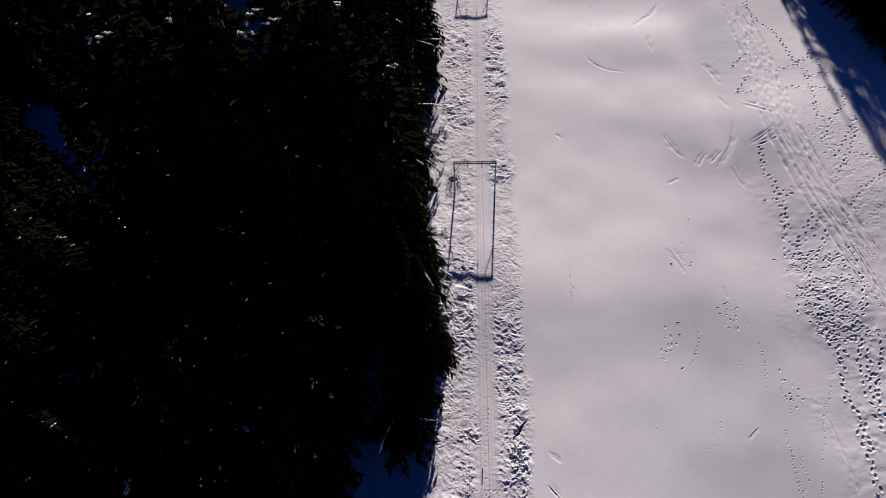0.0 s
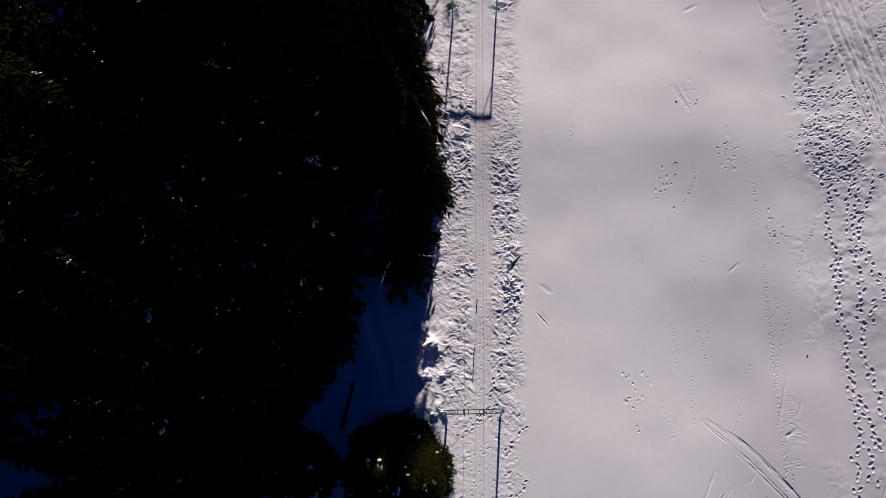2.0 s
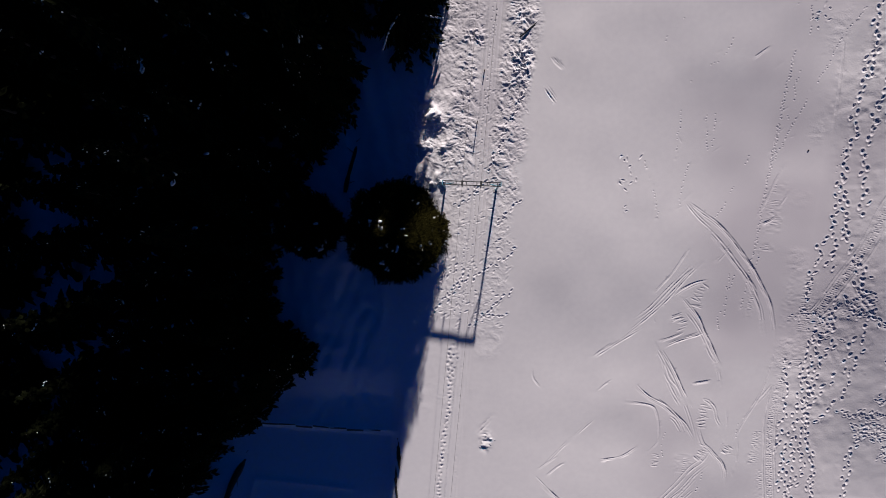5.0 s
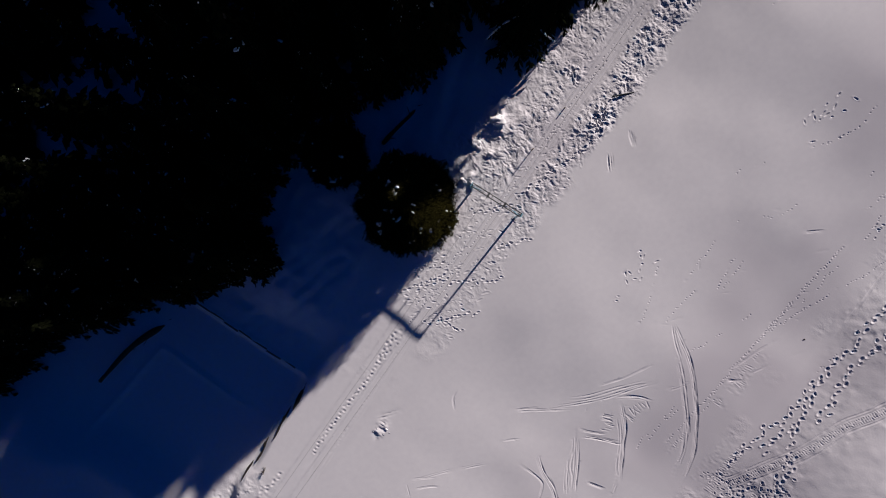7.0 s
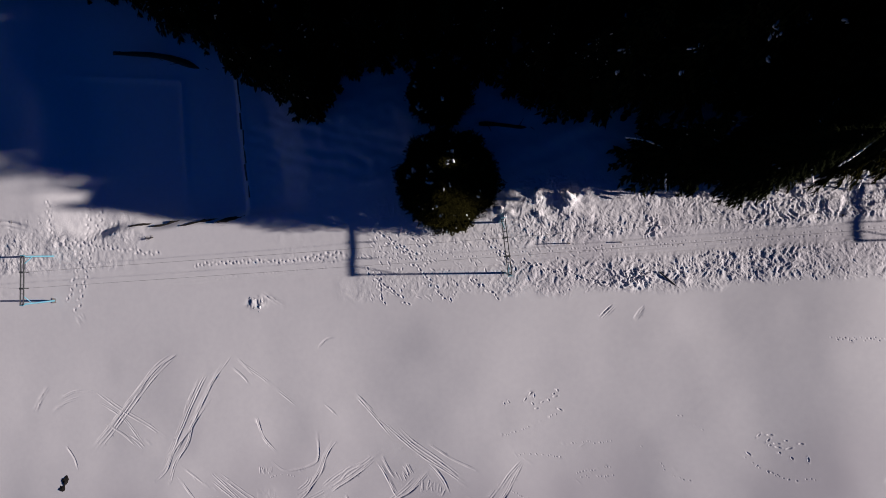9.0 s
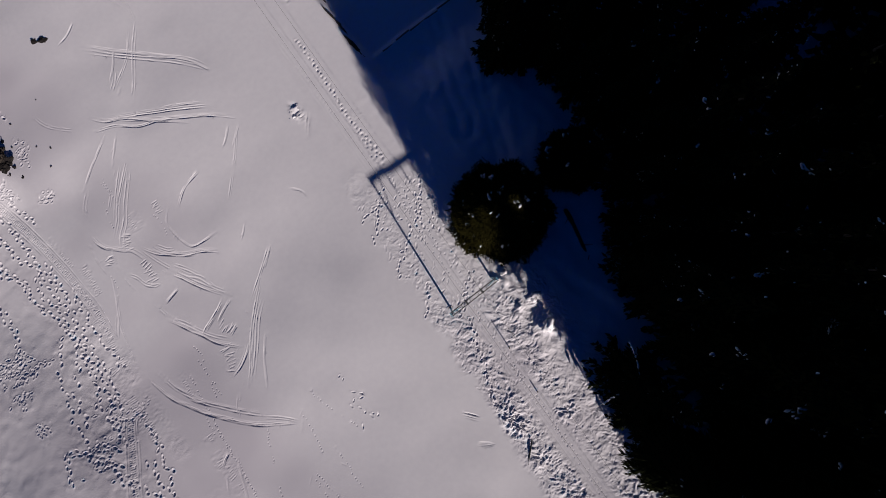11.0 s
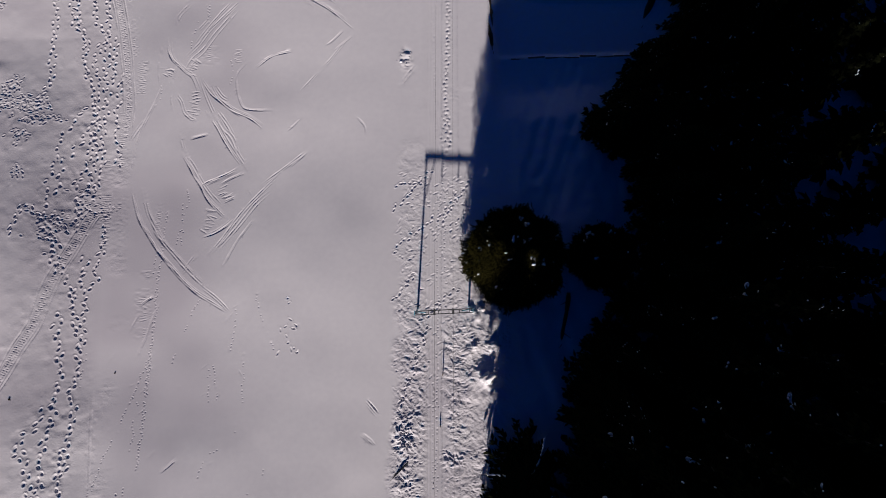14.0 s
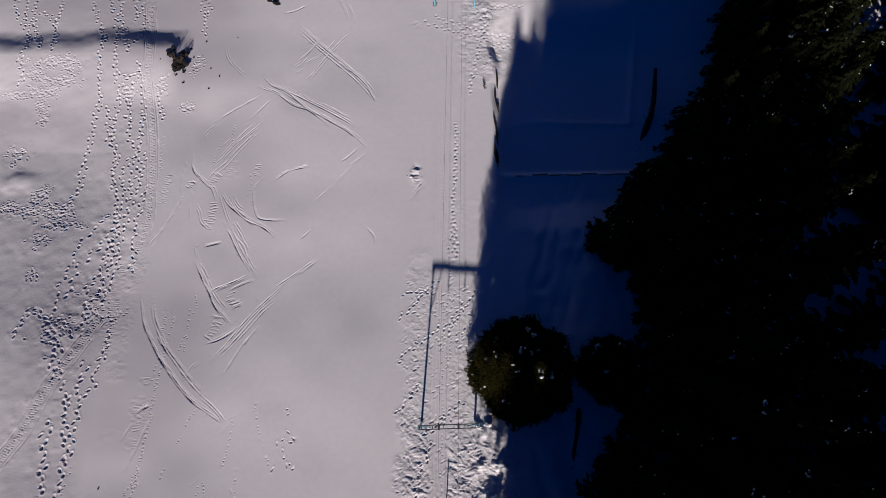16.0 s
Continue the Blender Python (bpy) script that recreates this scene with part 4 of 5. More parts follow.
def relief(x, y):
    """Height of the snow with its roughness but no prints, and how churned and how greyed it is."""
    z = land(x, y)
    trk = x - tow_track(y)
    # churned snow along the lift, packed down in the tow track
    inside = step(-9.0, -5.0, x) * (1 - step(-0.9, 0.35, x - piste_left(y) + 0.45 * vnoise(x, y, 1.3, 21)))
    packed = np.exp(-(np.abs(trk + 0.15 * vnoise(x, y, 2.0, 20)) / 0.9) ** 4)
    churn = inside * (1 - 0.9 * packed) * np.interp(y, [-60, -40, -14, -7, -1, 5, 25, 80], [0.35, 0.30, 0.16, 0.22, 0.45, 0.7, 0.95, 1.3])
    bare = np.interp(y, [-60, -9, 2, 60], [1, 1, 0, 0])
    patch = (0.45 + 0.55 * step(-0.3, 0.5, vnoise(x, y, 4.5, 22))) * (1 - bare)
    patch = patch + bare * 0.85 * step(-0.2, 0.9, vnoise(x, y * 0.6, 3.4, 27) + 0.4 * vnoise(x, y, 1.1, 28))
    patch = patch + step(-26, -30, y) * (1 - step(-2.0, 0.5, x)) * (0.9 + 1.2 * step(-0.2, 0.5, vnoise(x, y, 3.0, 30)))
    wx, wy = x + 0.25 * vnoise(x, y, 0.8, 18), y + 0.25 * vnoise(x, y, 0.8, 19)
    pillows = 0.5 - np.abs(vnoise(wx, wy, 0.46, 24))
    z = z + churn * patch * (0.06 * vnoise(x, y, 1.0, 23) + 0.065 * pillows + 0.04 * vnoise(wx + 0.4 * wy, wy, 0.26, 29) + 0.05 * (0.5 - np.abs(vnoise(wx, wy, 0.17, 25))))
    for hx, hy, rx, ry, h in ((4.2, 15.1, 0.95, 1.35, 0.13), (3.35, -17.3, 0.55, 0.95, 0.085), (3.9, 18.6, 0.9, 0.9, 0.05), (0.3, 16.8, 1.0, 0.9, 0.06)):
        heap = np.exp(-np.hypot((x - hx) / rx, (y - hy) / ry) ** 4)
        z = z + heap * h * (0.5 - 1.7 * np.abs(vnoise(wx + 0.3 * y, wy, 0.34, 51)) + 1.1 * np.abs(vnoise(wx, wy, 0.19, 52)))
    track = step(-45, -35, y)
    z = z - 0.05 * packed * track
    for off in (-0.62, -0.30, 0.05, 0.34, 0.62):
        z = z - 0.03 * np.exp(-((trk - off - 0.05 * vnoise(x * 0 + off * 9, y, 9, 26)) / 0.05) ** 2) * track * (0.6 + 0.6 * vnoise(x * 0 + off * 5, y, 3, 38))
    shade = step(-20, -16, x) * (1 - step(-6.5, -5.0, x)) * (1 - step(14, 17, y))
    z = z + shade * (0.10 * vnoise(x * 1.6 + y * 0.5, y * 0.5, 1.6, 41) + 0.05 * vnoise(x, y, 0.7, 42)) * step(-16.5, -14, y)
    # crusted snow beyond the piste
    crust = (1 - 0.8 * step(36, 48, y)) * (0.3 + 0.7 * step(-20, -12, y)) * step(28.0, 31.5, x + 1.5 * vnoise(x, y, 7, 31)) * (0.5 + 0.5 * step(-0.2, 0.5, vnoise(x, y, 9, 32)))
    z = z + crust * (0.03 * vnoise(wx, wy, 0.7, 33) + 0.016 * vnoise(x, y, 0.3, 34)) + 0.004 * vnoise(x, y, 1.6, 36)
    # fine ribs where the groomed snow ends
    rim_strip = step(-0.2, 0.4, vnoise(x, y, 2.6, 43)) * np.exp(-((x - 28.3 - 0.6 * vnoise(x * 0, y, 7, 37)) / 0.9) ** 2) * step(-28, -20, y) * (1 - step(30, 40, y))
    z = z + rim_strip * (0.009 * vnoise(x * 0.45, y, 0.22, 39) + 0.006 * vnoise(x, y, 0.3, 40))
    greyed = step(15, 25, x + 3 * vnoise(x, y, 8, 71)) * np.clip(0.6 + 0.5 * vnoise(x, y, 7, 72) + 0.25 * vnoise(x, y, 2.5, 73), 0, 1) * (1 - step(40, 60, y))
    greyed = np.maximum(greyed, np.clip(inside * (0.55 + 0.3 * vnoise(x, y, 3, 74)), 0, 1) * step(2, 10, y))
    return z, np.clip(churn * patch + 0.22 * crust + 0.3 * rim_strip, 0, 1), greyed


def prints(j, i):
    settled = np.interp(SOUTH + CELL * np.asarray(j), [20, 60], [0.95, 1.05])
    return settled * (DENT[j, i] + RIM[j, i] * np.clip(1 + DENT[j, i] / 0.01, 0, 1))


def block_steps():
    """How many cells each block of the sheet spans with one quad."""
    deepest = np.maximum.reduceat(np.maximum.reduceat(-DENT[:-1, :-1], np.arange(0, ROWS - 1, BLOCK), 0), np.arange(0, COLS - 1, BLOCK), 1)
    marked = deepest > 0.011
    bx, by = np.meshgrid(WEST + BLOCK * CELL * (np.arange(ACROSS) + 0.5), SOUTH + BLOCK * CELL * (np.arange(ALONG) + 0.5))
    steps = np.where((bx > -6) | (bx > -20) & (by < 14), 4, 8)
    steps[(bx > 28) & (by < 62)] = 4
    steps[marked] = 2
    steps[(np.abs(bx - 28.4) < 1.3) & (by > -26) & (by < 36)] = 2
    steps[(deepest > 0.02) & (by > -38) & (by < 33) & (bx > -5)] = 1
    steps[(bx < -6) & (by > -16)] = 4
    lift = (bx > -4.5) & (bx < piste_left(by) + 0.9)
    steps[lift & (by < 76)] = 2
    steps[lift & (by > -8) & (by < 36)] = 1
    return steps


def snow_sheet():
    steps = block_steps()
    quads = []
    for s in (1, 2, 4, 8):
        bj, bi = np.nonzero(steps == s)
        k = np.arange(0, BLOCK, s)
        v = ((bj * BLOCK * COLS + bi * BLOCK)[:, None, None] + (k * COLS)[None, :, None] + k[None, None, :]).reshape(-1)
        quads.append(np.stack([v, v + s, v + s + s * COLS, v + s * COLS], -1))
    quads = np.concatenate(quads)
    ids = np.unique(quads)
    where = np.full(ROWS * COLS, -1, dtype=np.int64)
    where[ids] = np.arange(len(ids))
    x, y = WEST + CELL * (ids % COLS), SOUTH + CELL * (ids // COLS)
    z, churned, greyed = relief(x, y)
    z = z + prints(ids // COLS, ids % COLS)
    # where a fine block meets a coarser one, its edge follows the coarser edge
    wide = np.pad(steps, 1, constant_values=BLOCK)
    for j in range(ALONG + 1):
        for i in range(ACROSS + 1):
            for a, b, base, go in ((wide[j + 1, i], wide[j + 1, i + 1], j * BLOCK * COLS + i * BLOCK, COLS), (wide[j, i + 1], wide[j + 1, i + 1], j * BLOCK * COLS + i * BLOCK, 1)):
                if a == b or (go == COLS and j == ALONG) or (go == 1 and i == ACROSS):
                    continue
                fine, rough = min(a, b), max(a, b)
                k = np.arange(0, BLOCK, fine)
                k = k[k % rough > 0]
                u = (k % rough) / rough
                low, top = where[base + (k - k % rough) * go], where[base + (k - k % rough + rough) * go]
                z[where[base + k * go]] = z[low] * (1 - u) + z[top] * u
    # the open land round the sheet, out to the horizon
    ox = np.concatenate([[-2500, -900, -400, -200, -120, -80], np.arange(-62, -23, 2.0), WEST + BLOCK * CELL * np.arange(ACROSS + 1), [50, 52, 54, 57, 61, 66, 72, 80, 100, 140, 200, 400, 900, 2500]])
    oy = np.concatenate([[-2500, -900, -400, -200, -120, -90, -75, -65, -58], SOUTH + BLOCK * CELL * np.arange(ALONG + 1), [88, 91, 95, 100, 106, 112, 122, 130, 150, 200, 400, 900, 2500]])
    gx, gy = np.meshgrid(ox, oy)
    at = np.arange(gx.size).reshape(gx.shape) + len(ids)
    i0, j0 = int(np.searchsorted(ox, WEST - 0.01)), int(np.searchsorted(oy, SOUTH - 0.01))
    inner = np.s_[j0:j0 + ALONG + 1, i0:i0 + ACROSS + 1]
    at[inner] = where[(np.arange(ALONG + 1) * BLOCK * COLS)[:, None] + (np.arange(ACROSS + 1) * BLOCK)[None, :]]
    outside = np.ones((len(oy) - 1, len(ox) - 1), dtype=bool)
    outside[j0:j0 + ALONG, i0:i0 + ACROSS] = False
    ring = np.stack([at[:-1, :-1], at[:-1, 1:], at[1:, 1:], at[1:, :-1]], -1)[outside]
    quads = np.concatenate([where[quads], ring])
    rz, rc, rw = relief(gx.reshape(-1), gy.reshape(-1))
    x, y, z = np.concatenate([x, gx.reshape(-1)]), np.concatenate([y, gy.reshape(-1)]), np.concatenate([z, rz])
    churned, greyed = np.concatenate([churned, rc]), np.concatenate([greyed, rw])
    keep = np.unique(quads)
    back = np.zeros(len(x), dtype=np.int64)
    back[keep] = np.arange(len(keep))
    quads = back[quads].reshape(-1)
    me = bpy.data.meshes.new("ground")
    me.vertices.add(len(keep))
    me.vertices.foreach_set("co", np.stack([x, y, z], -1)[keep].reshape(-1).astype(np.float32))
    me.loops.add(len(quads))
    me.loops.foreach_set("vertex_index", quads.astype(np.int32))
    n = len(quads) // 4
    me.polygons.add(n)
    me.polygons.foreach_set("loop_start", np.arange(n, dtype=np.int32) * 4)
    me.polygons.foreach_set("use_smooth", np.ones(n, dtype=bool))
    me.update()
    me.validate()
    me.attributes.new("churned", "FLOAT", "POINT").data.foreach_set("value", churned[keep].astype(np.float32))
    me.attributes.new("greyed", "FLOAT", "POINT").data.foreach_set("value", greyed[keep].astype(np.float32))
    me.materials.append(SNOW)
    return tagged(new("ground", me), "snow-covered ski slope with tracks and boot trails", "snow", kind="structure")


snow_sheet()


def top_of_snow(x, y):
    """Height of the finished sheet at a place."""
    z = float(relief(np.array([x]), np.array([y]))[0][0])
    i, j = int(round((x - WEST) / CELL)), int(round((y - SOUTH) / CELL))
    return z + float(prints(j, i)) if 0 <= i < COLS and 0 <= j < ROWS else z


# ---------------------------------------------------------------- the drag lift
def pylon(h, width):
    """A portal of two legs, a lattice crossbeam and two hanging roller arms."""
    top = new("drag_lift_pylon")
    w = width / 2
    for s in (-1, 1):
        leg = part("leg", tube(bmesh.new(), (s * (w - 0.10), 0, -0.5), (s * (w - 0.10), 0, h - 0.05), 0.085, 0.075, 10), PAINT, top)
        part("footing", box(bmesh.new(), (0.5, 0.5, 0.7), (s * (w - 0.10), 0, -0.34), 0.04), CONCRETE, leg, "snow-dusted concrete footing")
        bm = tube(bmesh.new(), (s * (w - 0.14), 0, h - 1.15), (s * (w - 0.85), 0, h - 0.12), 0.04)
        part("knee_brace", bm, PAINT, top)
        part("end_plate", box(bmesh.new(), (0.07, 0.36, 0.16), (s * w, 0, h - 0.03), 0.012), PAINT, top)
    for s in (-1, 1):
        part("channel_beam", box(bmesh.new(), (width, 0.06, 0.13), (0, s * 0.14, h - 0.02), 0.01), STEEL, top, "weathered grey steel channel")
    for k in range(6):
        x = -w + 0.25 + (width - 0.5) * k / 5
        part("spacer", box(bmesh.new(), (0.05, 0.24, 0.06), (x, 0, h), 0.008), STEEL, top)
    for s in (-1, 1):
        x = s * width / 6.2
        arm = part("roller_arm", box(bmesh.new(), (0.07, 0.14, 0.36), (x, 0, h - 0.28), 0.01), STEEL, top)
        part("roller_bar", box(bmesh.new(), (0.06, 0.42, 0.07), (x, 0, h - 0.44), 0.012), STEEL, arm)
        for y in (-0.16, 0.16):
            part("roller", tube(bmesh.new(), (x - 0.04, y, h - 0.49), (x + 0.04, y, h - 0.49), 0.075, sides=14), STEEL, arm, "dark grooved rope roller")
    for s in (-1, 1):
        part("mounting_plate", box(bmesh.new(), (0.16, 0.40, 0.04), (s * width / 6.2, 0, h + 0.07), 0.012), STEEL, top)
    return tagged(top, "pale blue steel portal pylon of a drag lift", "lift pylon", "pylons along the drag lift")


PYLON_H, PYLON_W = 3.85, 4.45
STANDS = [(84.0, 3.34, 0.0), (42.1, 1.70, -2.5), (4.8, 0.66, 0.9), (-37.4, -0.8, -6.0)]
first = pylon(PYLON_H, PYLON_W)
HEADS = []
for k, (py, px, turn) in enumerate(STANDS):
    m = pose(px, py, top_of_snow(px, py), 0, 0, turn)
    if k:
        ob = copy_thing(first, m)
    else:
        ob = first
        ob.matrix_basis = m
    HEADS.append(m)


def rope(side):
    """A hauling rope that sags between the pylons."""
    pts = []
    x = side * PYLON_W / 6.2
    ends = [HEADS[0] @ Vector((x, 45, PYLON_H + 5.5))] + [m @ Vector((x, 0, PYLON_H - 0.41)) for m in HEADS] + [HEADS[-1] @ Vector((x, -45, PYLON_H - 6.5))]
    for a, b in zip(ends[:-1], ends[1:]):
        for u in np.linspace(0, 1, 16, endpoint=False):
            p = a.lerp(b, float(u))
            p.z -= 0.55 * 4 * u * (1 - u)
            pts.append(p)
    pts.append(ends[-1])
    bm = bmesh.new()
    rings = []
    for k, p in enumerate(pts):
        rings.append([bm.verts.new(p + Vector((0.009 * math.cos(t), 0, 0.009 * math.sin(t)))) for t in (0, 1.047, 2.094, 3.142, 4.189, 5.236)])
    for a, b in zip(rings[:-1], rings[1:]):
        for k in range(6):
            bm.faces.new((a[k], a[(k + 1) % 6], b[(k + 1) % 6], b[k]))
    return tagged(part("hauling_rope", bm, ROPE, None), "dark steel hauling rope hung over pylon rollers", "rope", "ropes of the drag lift")


rope(-1)
rope(1)


# ---------------------------------------------------------------- trees
def needle_spray(V, F, base, way, length, width, sag):
    """One flat spray: a slim leaf-shaped pair of triangles."""
    side = way.cross(Vector((0, 0, 1)))
    if side.length < 1e-4:
        side = Vector((1, 0, 0))
    side = side.normalized() * width
    mid = base + way * (length * 0.45) - Vector((0, 0, sag * length * 0.3))
    tip = base + way * length - Vector((0, 0, sag * length))
    i = len(V)
    V.extend((base, mid + side, tip, mid - side))
    F.append((i, i + 1, i + 2))
    F.append((i, i + 2, i + 3))


def spruce_mesh(h, radius, rnd, whorl, arms, nodes, low=0.12, bulge=0.9, full=1.0, fine=False):
    """The boughs of a spruce, whorl over whorl, each with its side sprays."""
    V, F, tips = [], [], []
    z = h * low
    while z < h * 0.985:
        u = (z / h - low) / (1 - low)
        reach = radius * (1 - u ** bulge) * 0.97 + 0.12
        count = max(4, int(arms * (0.55 + 0.45 * (1 - u)) + rnd.uniform(-0.5, 0.5)))
        a0 = rnd.uniform(0, 6.28)
        for k in range(count):
            a = a0 + 6.283 * k / count + rnd.gauss(0, 0.18)
            length = reach * (rnd.uniform(0.76, 1.06) if nodes > 6 else rnd.uniform(0.72, 1.12))
            lift = 0.35 * u - 0.12 + rnd.gauss(0, 0.06)
            droop = 0.32 * (1 - u) + 0.05
            out = Vector((math.cos(a), math.sin(a), 0))
            zz = z + rnd.uniform(-0.5, 0.5) * whorl
            prev = Vector((0, 0, zz))
            for s in range(1, nodes + 1):
                t = s / nodes
                p = out * (length * t) + Vector((0, 0, zz + length * (lift * t - droop * t * t)))
                d = (p - prev).normalized()
                wide = (0.07 + 0.05 * length) * full
                needle_spray(V, F, prev, d, (p - prev).length * 1.25, wide * (0.45 if nodes > 5 else 0.8), 0.1)
                side_len = (0.20 + 0.30 * length * (1 - 0.62 * t)) * rnd.uniform(0.75, 1.2)
                if t > 0.2:
                    tufts = 8 if nodes > 5 else 4 if fine else 5 if nodes == 3 else 2
                    short, slim = (0.66, 0.26) if nodes > 5 else (0.85, 0.42) if nodes == 3 and not fine else (1.0, 1.0)
                    for j in range(tufts):
                        b = a + (-1) ** j * (rnd.uniform(0.25, 1.15) if nodes > 5 else rnd.uniform(0.65, 1.05))
                        w = Vector((math.cos(b), math.sin(b), -0.12 - droop * t * 0.9 - (rnd.uniform(0, 0.7) if fine else rnd.uniform(0.3, 1.3))))
                        needle_spray(V, F, prev.lerp(p, rnd.uniform(0.1, 1.0)), w, side_len * short * rnd.uniform(0.7, 1.2), wide * slim, 0.22)
                prev = p
            tips.append((prev, a, length))
        z += whorl * (1 - 0.45 * u) * rnd.uniform(0.85, 1.15)
    for k in range(5):
        a = k * 1.257
        needle_spray(V, F, Vector((0, 0, h - 0.5)), Vector((math.cos(a) * 0.35, math.sin(a) * 0.35, 1)).normalized(), 0.55, 0.06, 0)
    return V, F, tips


def bough_snow(tips, rnd, count, size=1.0, strip=False):
    """Cakes of snow left on a few boughs; strip lays them in a row along the bough."""
    bm = bmesh.new()
    high = sorted(tips, key=lambda q: q[0].z)[len(tips) // 3:]
    for p, a, length in rnd.sample(high, min(count, len(high))):
        out = Vector((math.cos(a), math.sin(a), 0))
        many = rnd.randint(7, 14) if strip and length > 1.2 and rnd.random() < 0.6 else rnd.randint(1, 3)
        f0, side = rnd.uniform(0.0, 0.35), Vector((-math.sin(a), math.cos(a), 0))
        for s in range(many):
            f = f0 + s * 0.05
            long = rnd.uniform(0.04, 0.13) * min(length, 2.2) * size
            c = p - out * (f * length) + side * rnd.gauss(0, 0.11) + Vector((0, 0, 0.05 + 0.12 * f * length))
            turn = Matrix.Rotation(a + rnd.gauss(0, 0.6), 3, "Z")
            w = rnd.uniform(0.03, 0.09) * size
            ring = [turn @ Vector((long * math.cos(t) * rnd.uniform(0.8, 1.2), w * math.sin(t) * rnd.uniform(0.8, 1.2), 0)) + c for t in (0, 1.05, 2.1, 3.14, 4.19, 5.24)]
            lid, foot = bm.verts.new(c + Vector((0, 0, 0.07 * size))), bm.verts.new(c - Vector((0, 0, 0.05 * size)))
            ring = [bm.verts.new(v) for v in ring]
            for k in range(6):
                bm.faces.new((ring[k], ring[(k + 1) % 6], lid))
                bm.faces.new((ring[(k + 1) % 6], ring[k], foot))
    return bm


def spruce(h, radius, seed, whorl, arms, nodes, snow, mat=None, label="tall dark green spruce with snow-flecked boughs", group="spruces of the wood", low=0.1, bulge=0.9, full=1.0):
    rnd = random.Random(seed)
    top = new("spruce_tree")
    bm = tube(bmesh.new(), (0, 0, -0.6), (0.03 * h * rnd.uniform(-0.3, 0.3), 0, h * 0.55), 0.016 * h, 0.009 * h, 9)
    tube(bm, (0.0, 0, h * 0.54), (0, 0, h * 0.97), 0.0092 * h, 0.015, 7)
    part("trunk", bm, BARK, top, smooth=True)
    V, F, tips = spruce_mesh(h, radius, rnd, whorl, arms, nodes, low, bulge, full, nodes > 4)
    part("crown", mesh_of("crown", [tuple(v) for v in V], F, mat or SHADED_NEEDLES), None, top)
    if snow:
        part("snow_load", bough_snow(tips, rnd, snow, 0.5 if nodes > 6 else 0.62 if nodes > 3 else 1.0, nodes > 4 or nodes < 4), SNOW_LOAD, top, "white snow left on boughs", smooth=True)["kind"] = "stuff"
    if (nodes == 5 and seed < 13) or nodes == 6:
        for k in range(3):
            a, z, long = 2.09 * k + rnd.uniform(-0.5, 0.5), h * rnd.uniform(0.22, 0.6), radius * rnd.uniform(0.95, 1.25)
            out = Vector((math.cos(a), math.sin(a), 0))
            bend = [Vector((0, 0, z)) + out * (long * u) + Vector((0.12 * math.sin(5 * u + k), 0.12 * math.cos(4 * u), long * (0.10 * u - 0.22 * u * u))) for u in (0, 0.25, 0.5, 0.75, 1)]
            bm, cake = bmesh.new(), bmesh.new()
            for i in range(4):
                tube(bm, bend[i], bend[i + 1], 0.05 - 0.009 * i, 0.041 - 0.009 * i, 5)
                if i:
                    twig = bend[i] + Matrix.Rotation(0.8 * (-1) ** i, 3, "Z") @ out * 0.5
                    tube(bm, bend[i], twig, 0.02, 0.008, 4)
            for i in range(22):
                u = 0.2 + 0.037 * i
                if rnd.random() < 0.7:
                    j = min(3, int(u * 4))
                    c = bend[j].lerp(bend[j + 1], u * 4 - j) + Vector((0, 0, 0.05))
                    made = bmesh.ops.create_icosphere(cake, subdivisions=1, radius=1.0)["verts"]
                    turn = Matrix.Rotation(a, 3, "Z")
                    for v in made:
                        v.co = turn @ Vector((v.co.x * 0.15 * rnd.uniform(0.5, 1.5), v.co.y * 0.075 * rnd.uniform(0.5, 1.6), v.co.z * 0.05)) + c
            bough = part("dead_bough", bm, BARK, top, "bare grey bough")
            part("bough_snow", cake, SNOW_LOAD, bough, "strip of snow on the bough", smooth=True)["kind"] = "stuff"
    return tagged(top, label, "tree", group)


def wood_edge(y):
    return float(np.interp(y, [-60, -34, -28.4, -25, -22, -20, -18, -16, -12.3, -10.5, -9.3, -7.5, -5, 1.5, 4.5, 7, 10, 13.0, 15.0, 16.7, 18.5, 20, 23, 27, 31, 35, 39, 42, 45, 50, 56, 63, 70, 77, 110], [-33, -28, -25.5, -24, -21.6, -20.7, -18.4, -16.0, -13.9, -12.6, -12.2, -15, -15.5, -15.2, -13.4, -11.0, -9.6, -8.4, -5.5, -2.8, -1.8, -1.8, -2.6, -1.3, -1.2, -1.8, -3.6, -2.6, -1.8, -4.4, -2.6, -1.6, -2.5, -3.4, -2]))


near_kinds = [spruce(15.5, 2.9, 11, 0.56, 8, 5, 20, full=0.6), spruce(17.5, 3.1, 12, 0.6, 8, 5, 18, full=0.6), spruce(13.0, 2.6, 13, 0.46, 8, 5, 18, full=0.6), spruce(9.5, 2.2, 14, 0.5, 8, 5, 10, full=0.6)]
edge_kinds = [spruce(15.5, 2.9, 17, 0.6, 9, 6, 16, SUNLIT_NEEDLES, full=0.75), spruce(17.5, 3.0, 18, 0.62, 9, 6, 16, SUNLIT_NEEDLES, full=0.75)]
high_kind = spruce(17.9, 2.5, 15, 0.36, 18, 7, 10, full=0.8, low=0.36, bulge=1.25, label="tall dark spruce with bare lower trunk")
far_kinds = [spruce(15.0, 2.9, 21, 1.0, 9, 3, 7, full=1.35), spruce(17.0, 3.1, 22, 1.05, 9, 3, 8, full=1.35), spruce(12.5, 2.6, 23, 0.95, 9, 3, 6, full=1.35)]
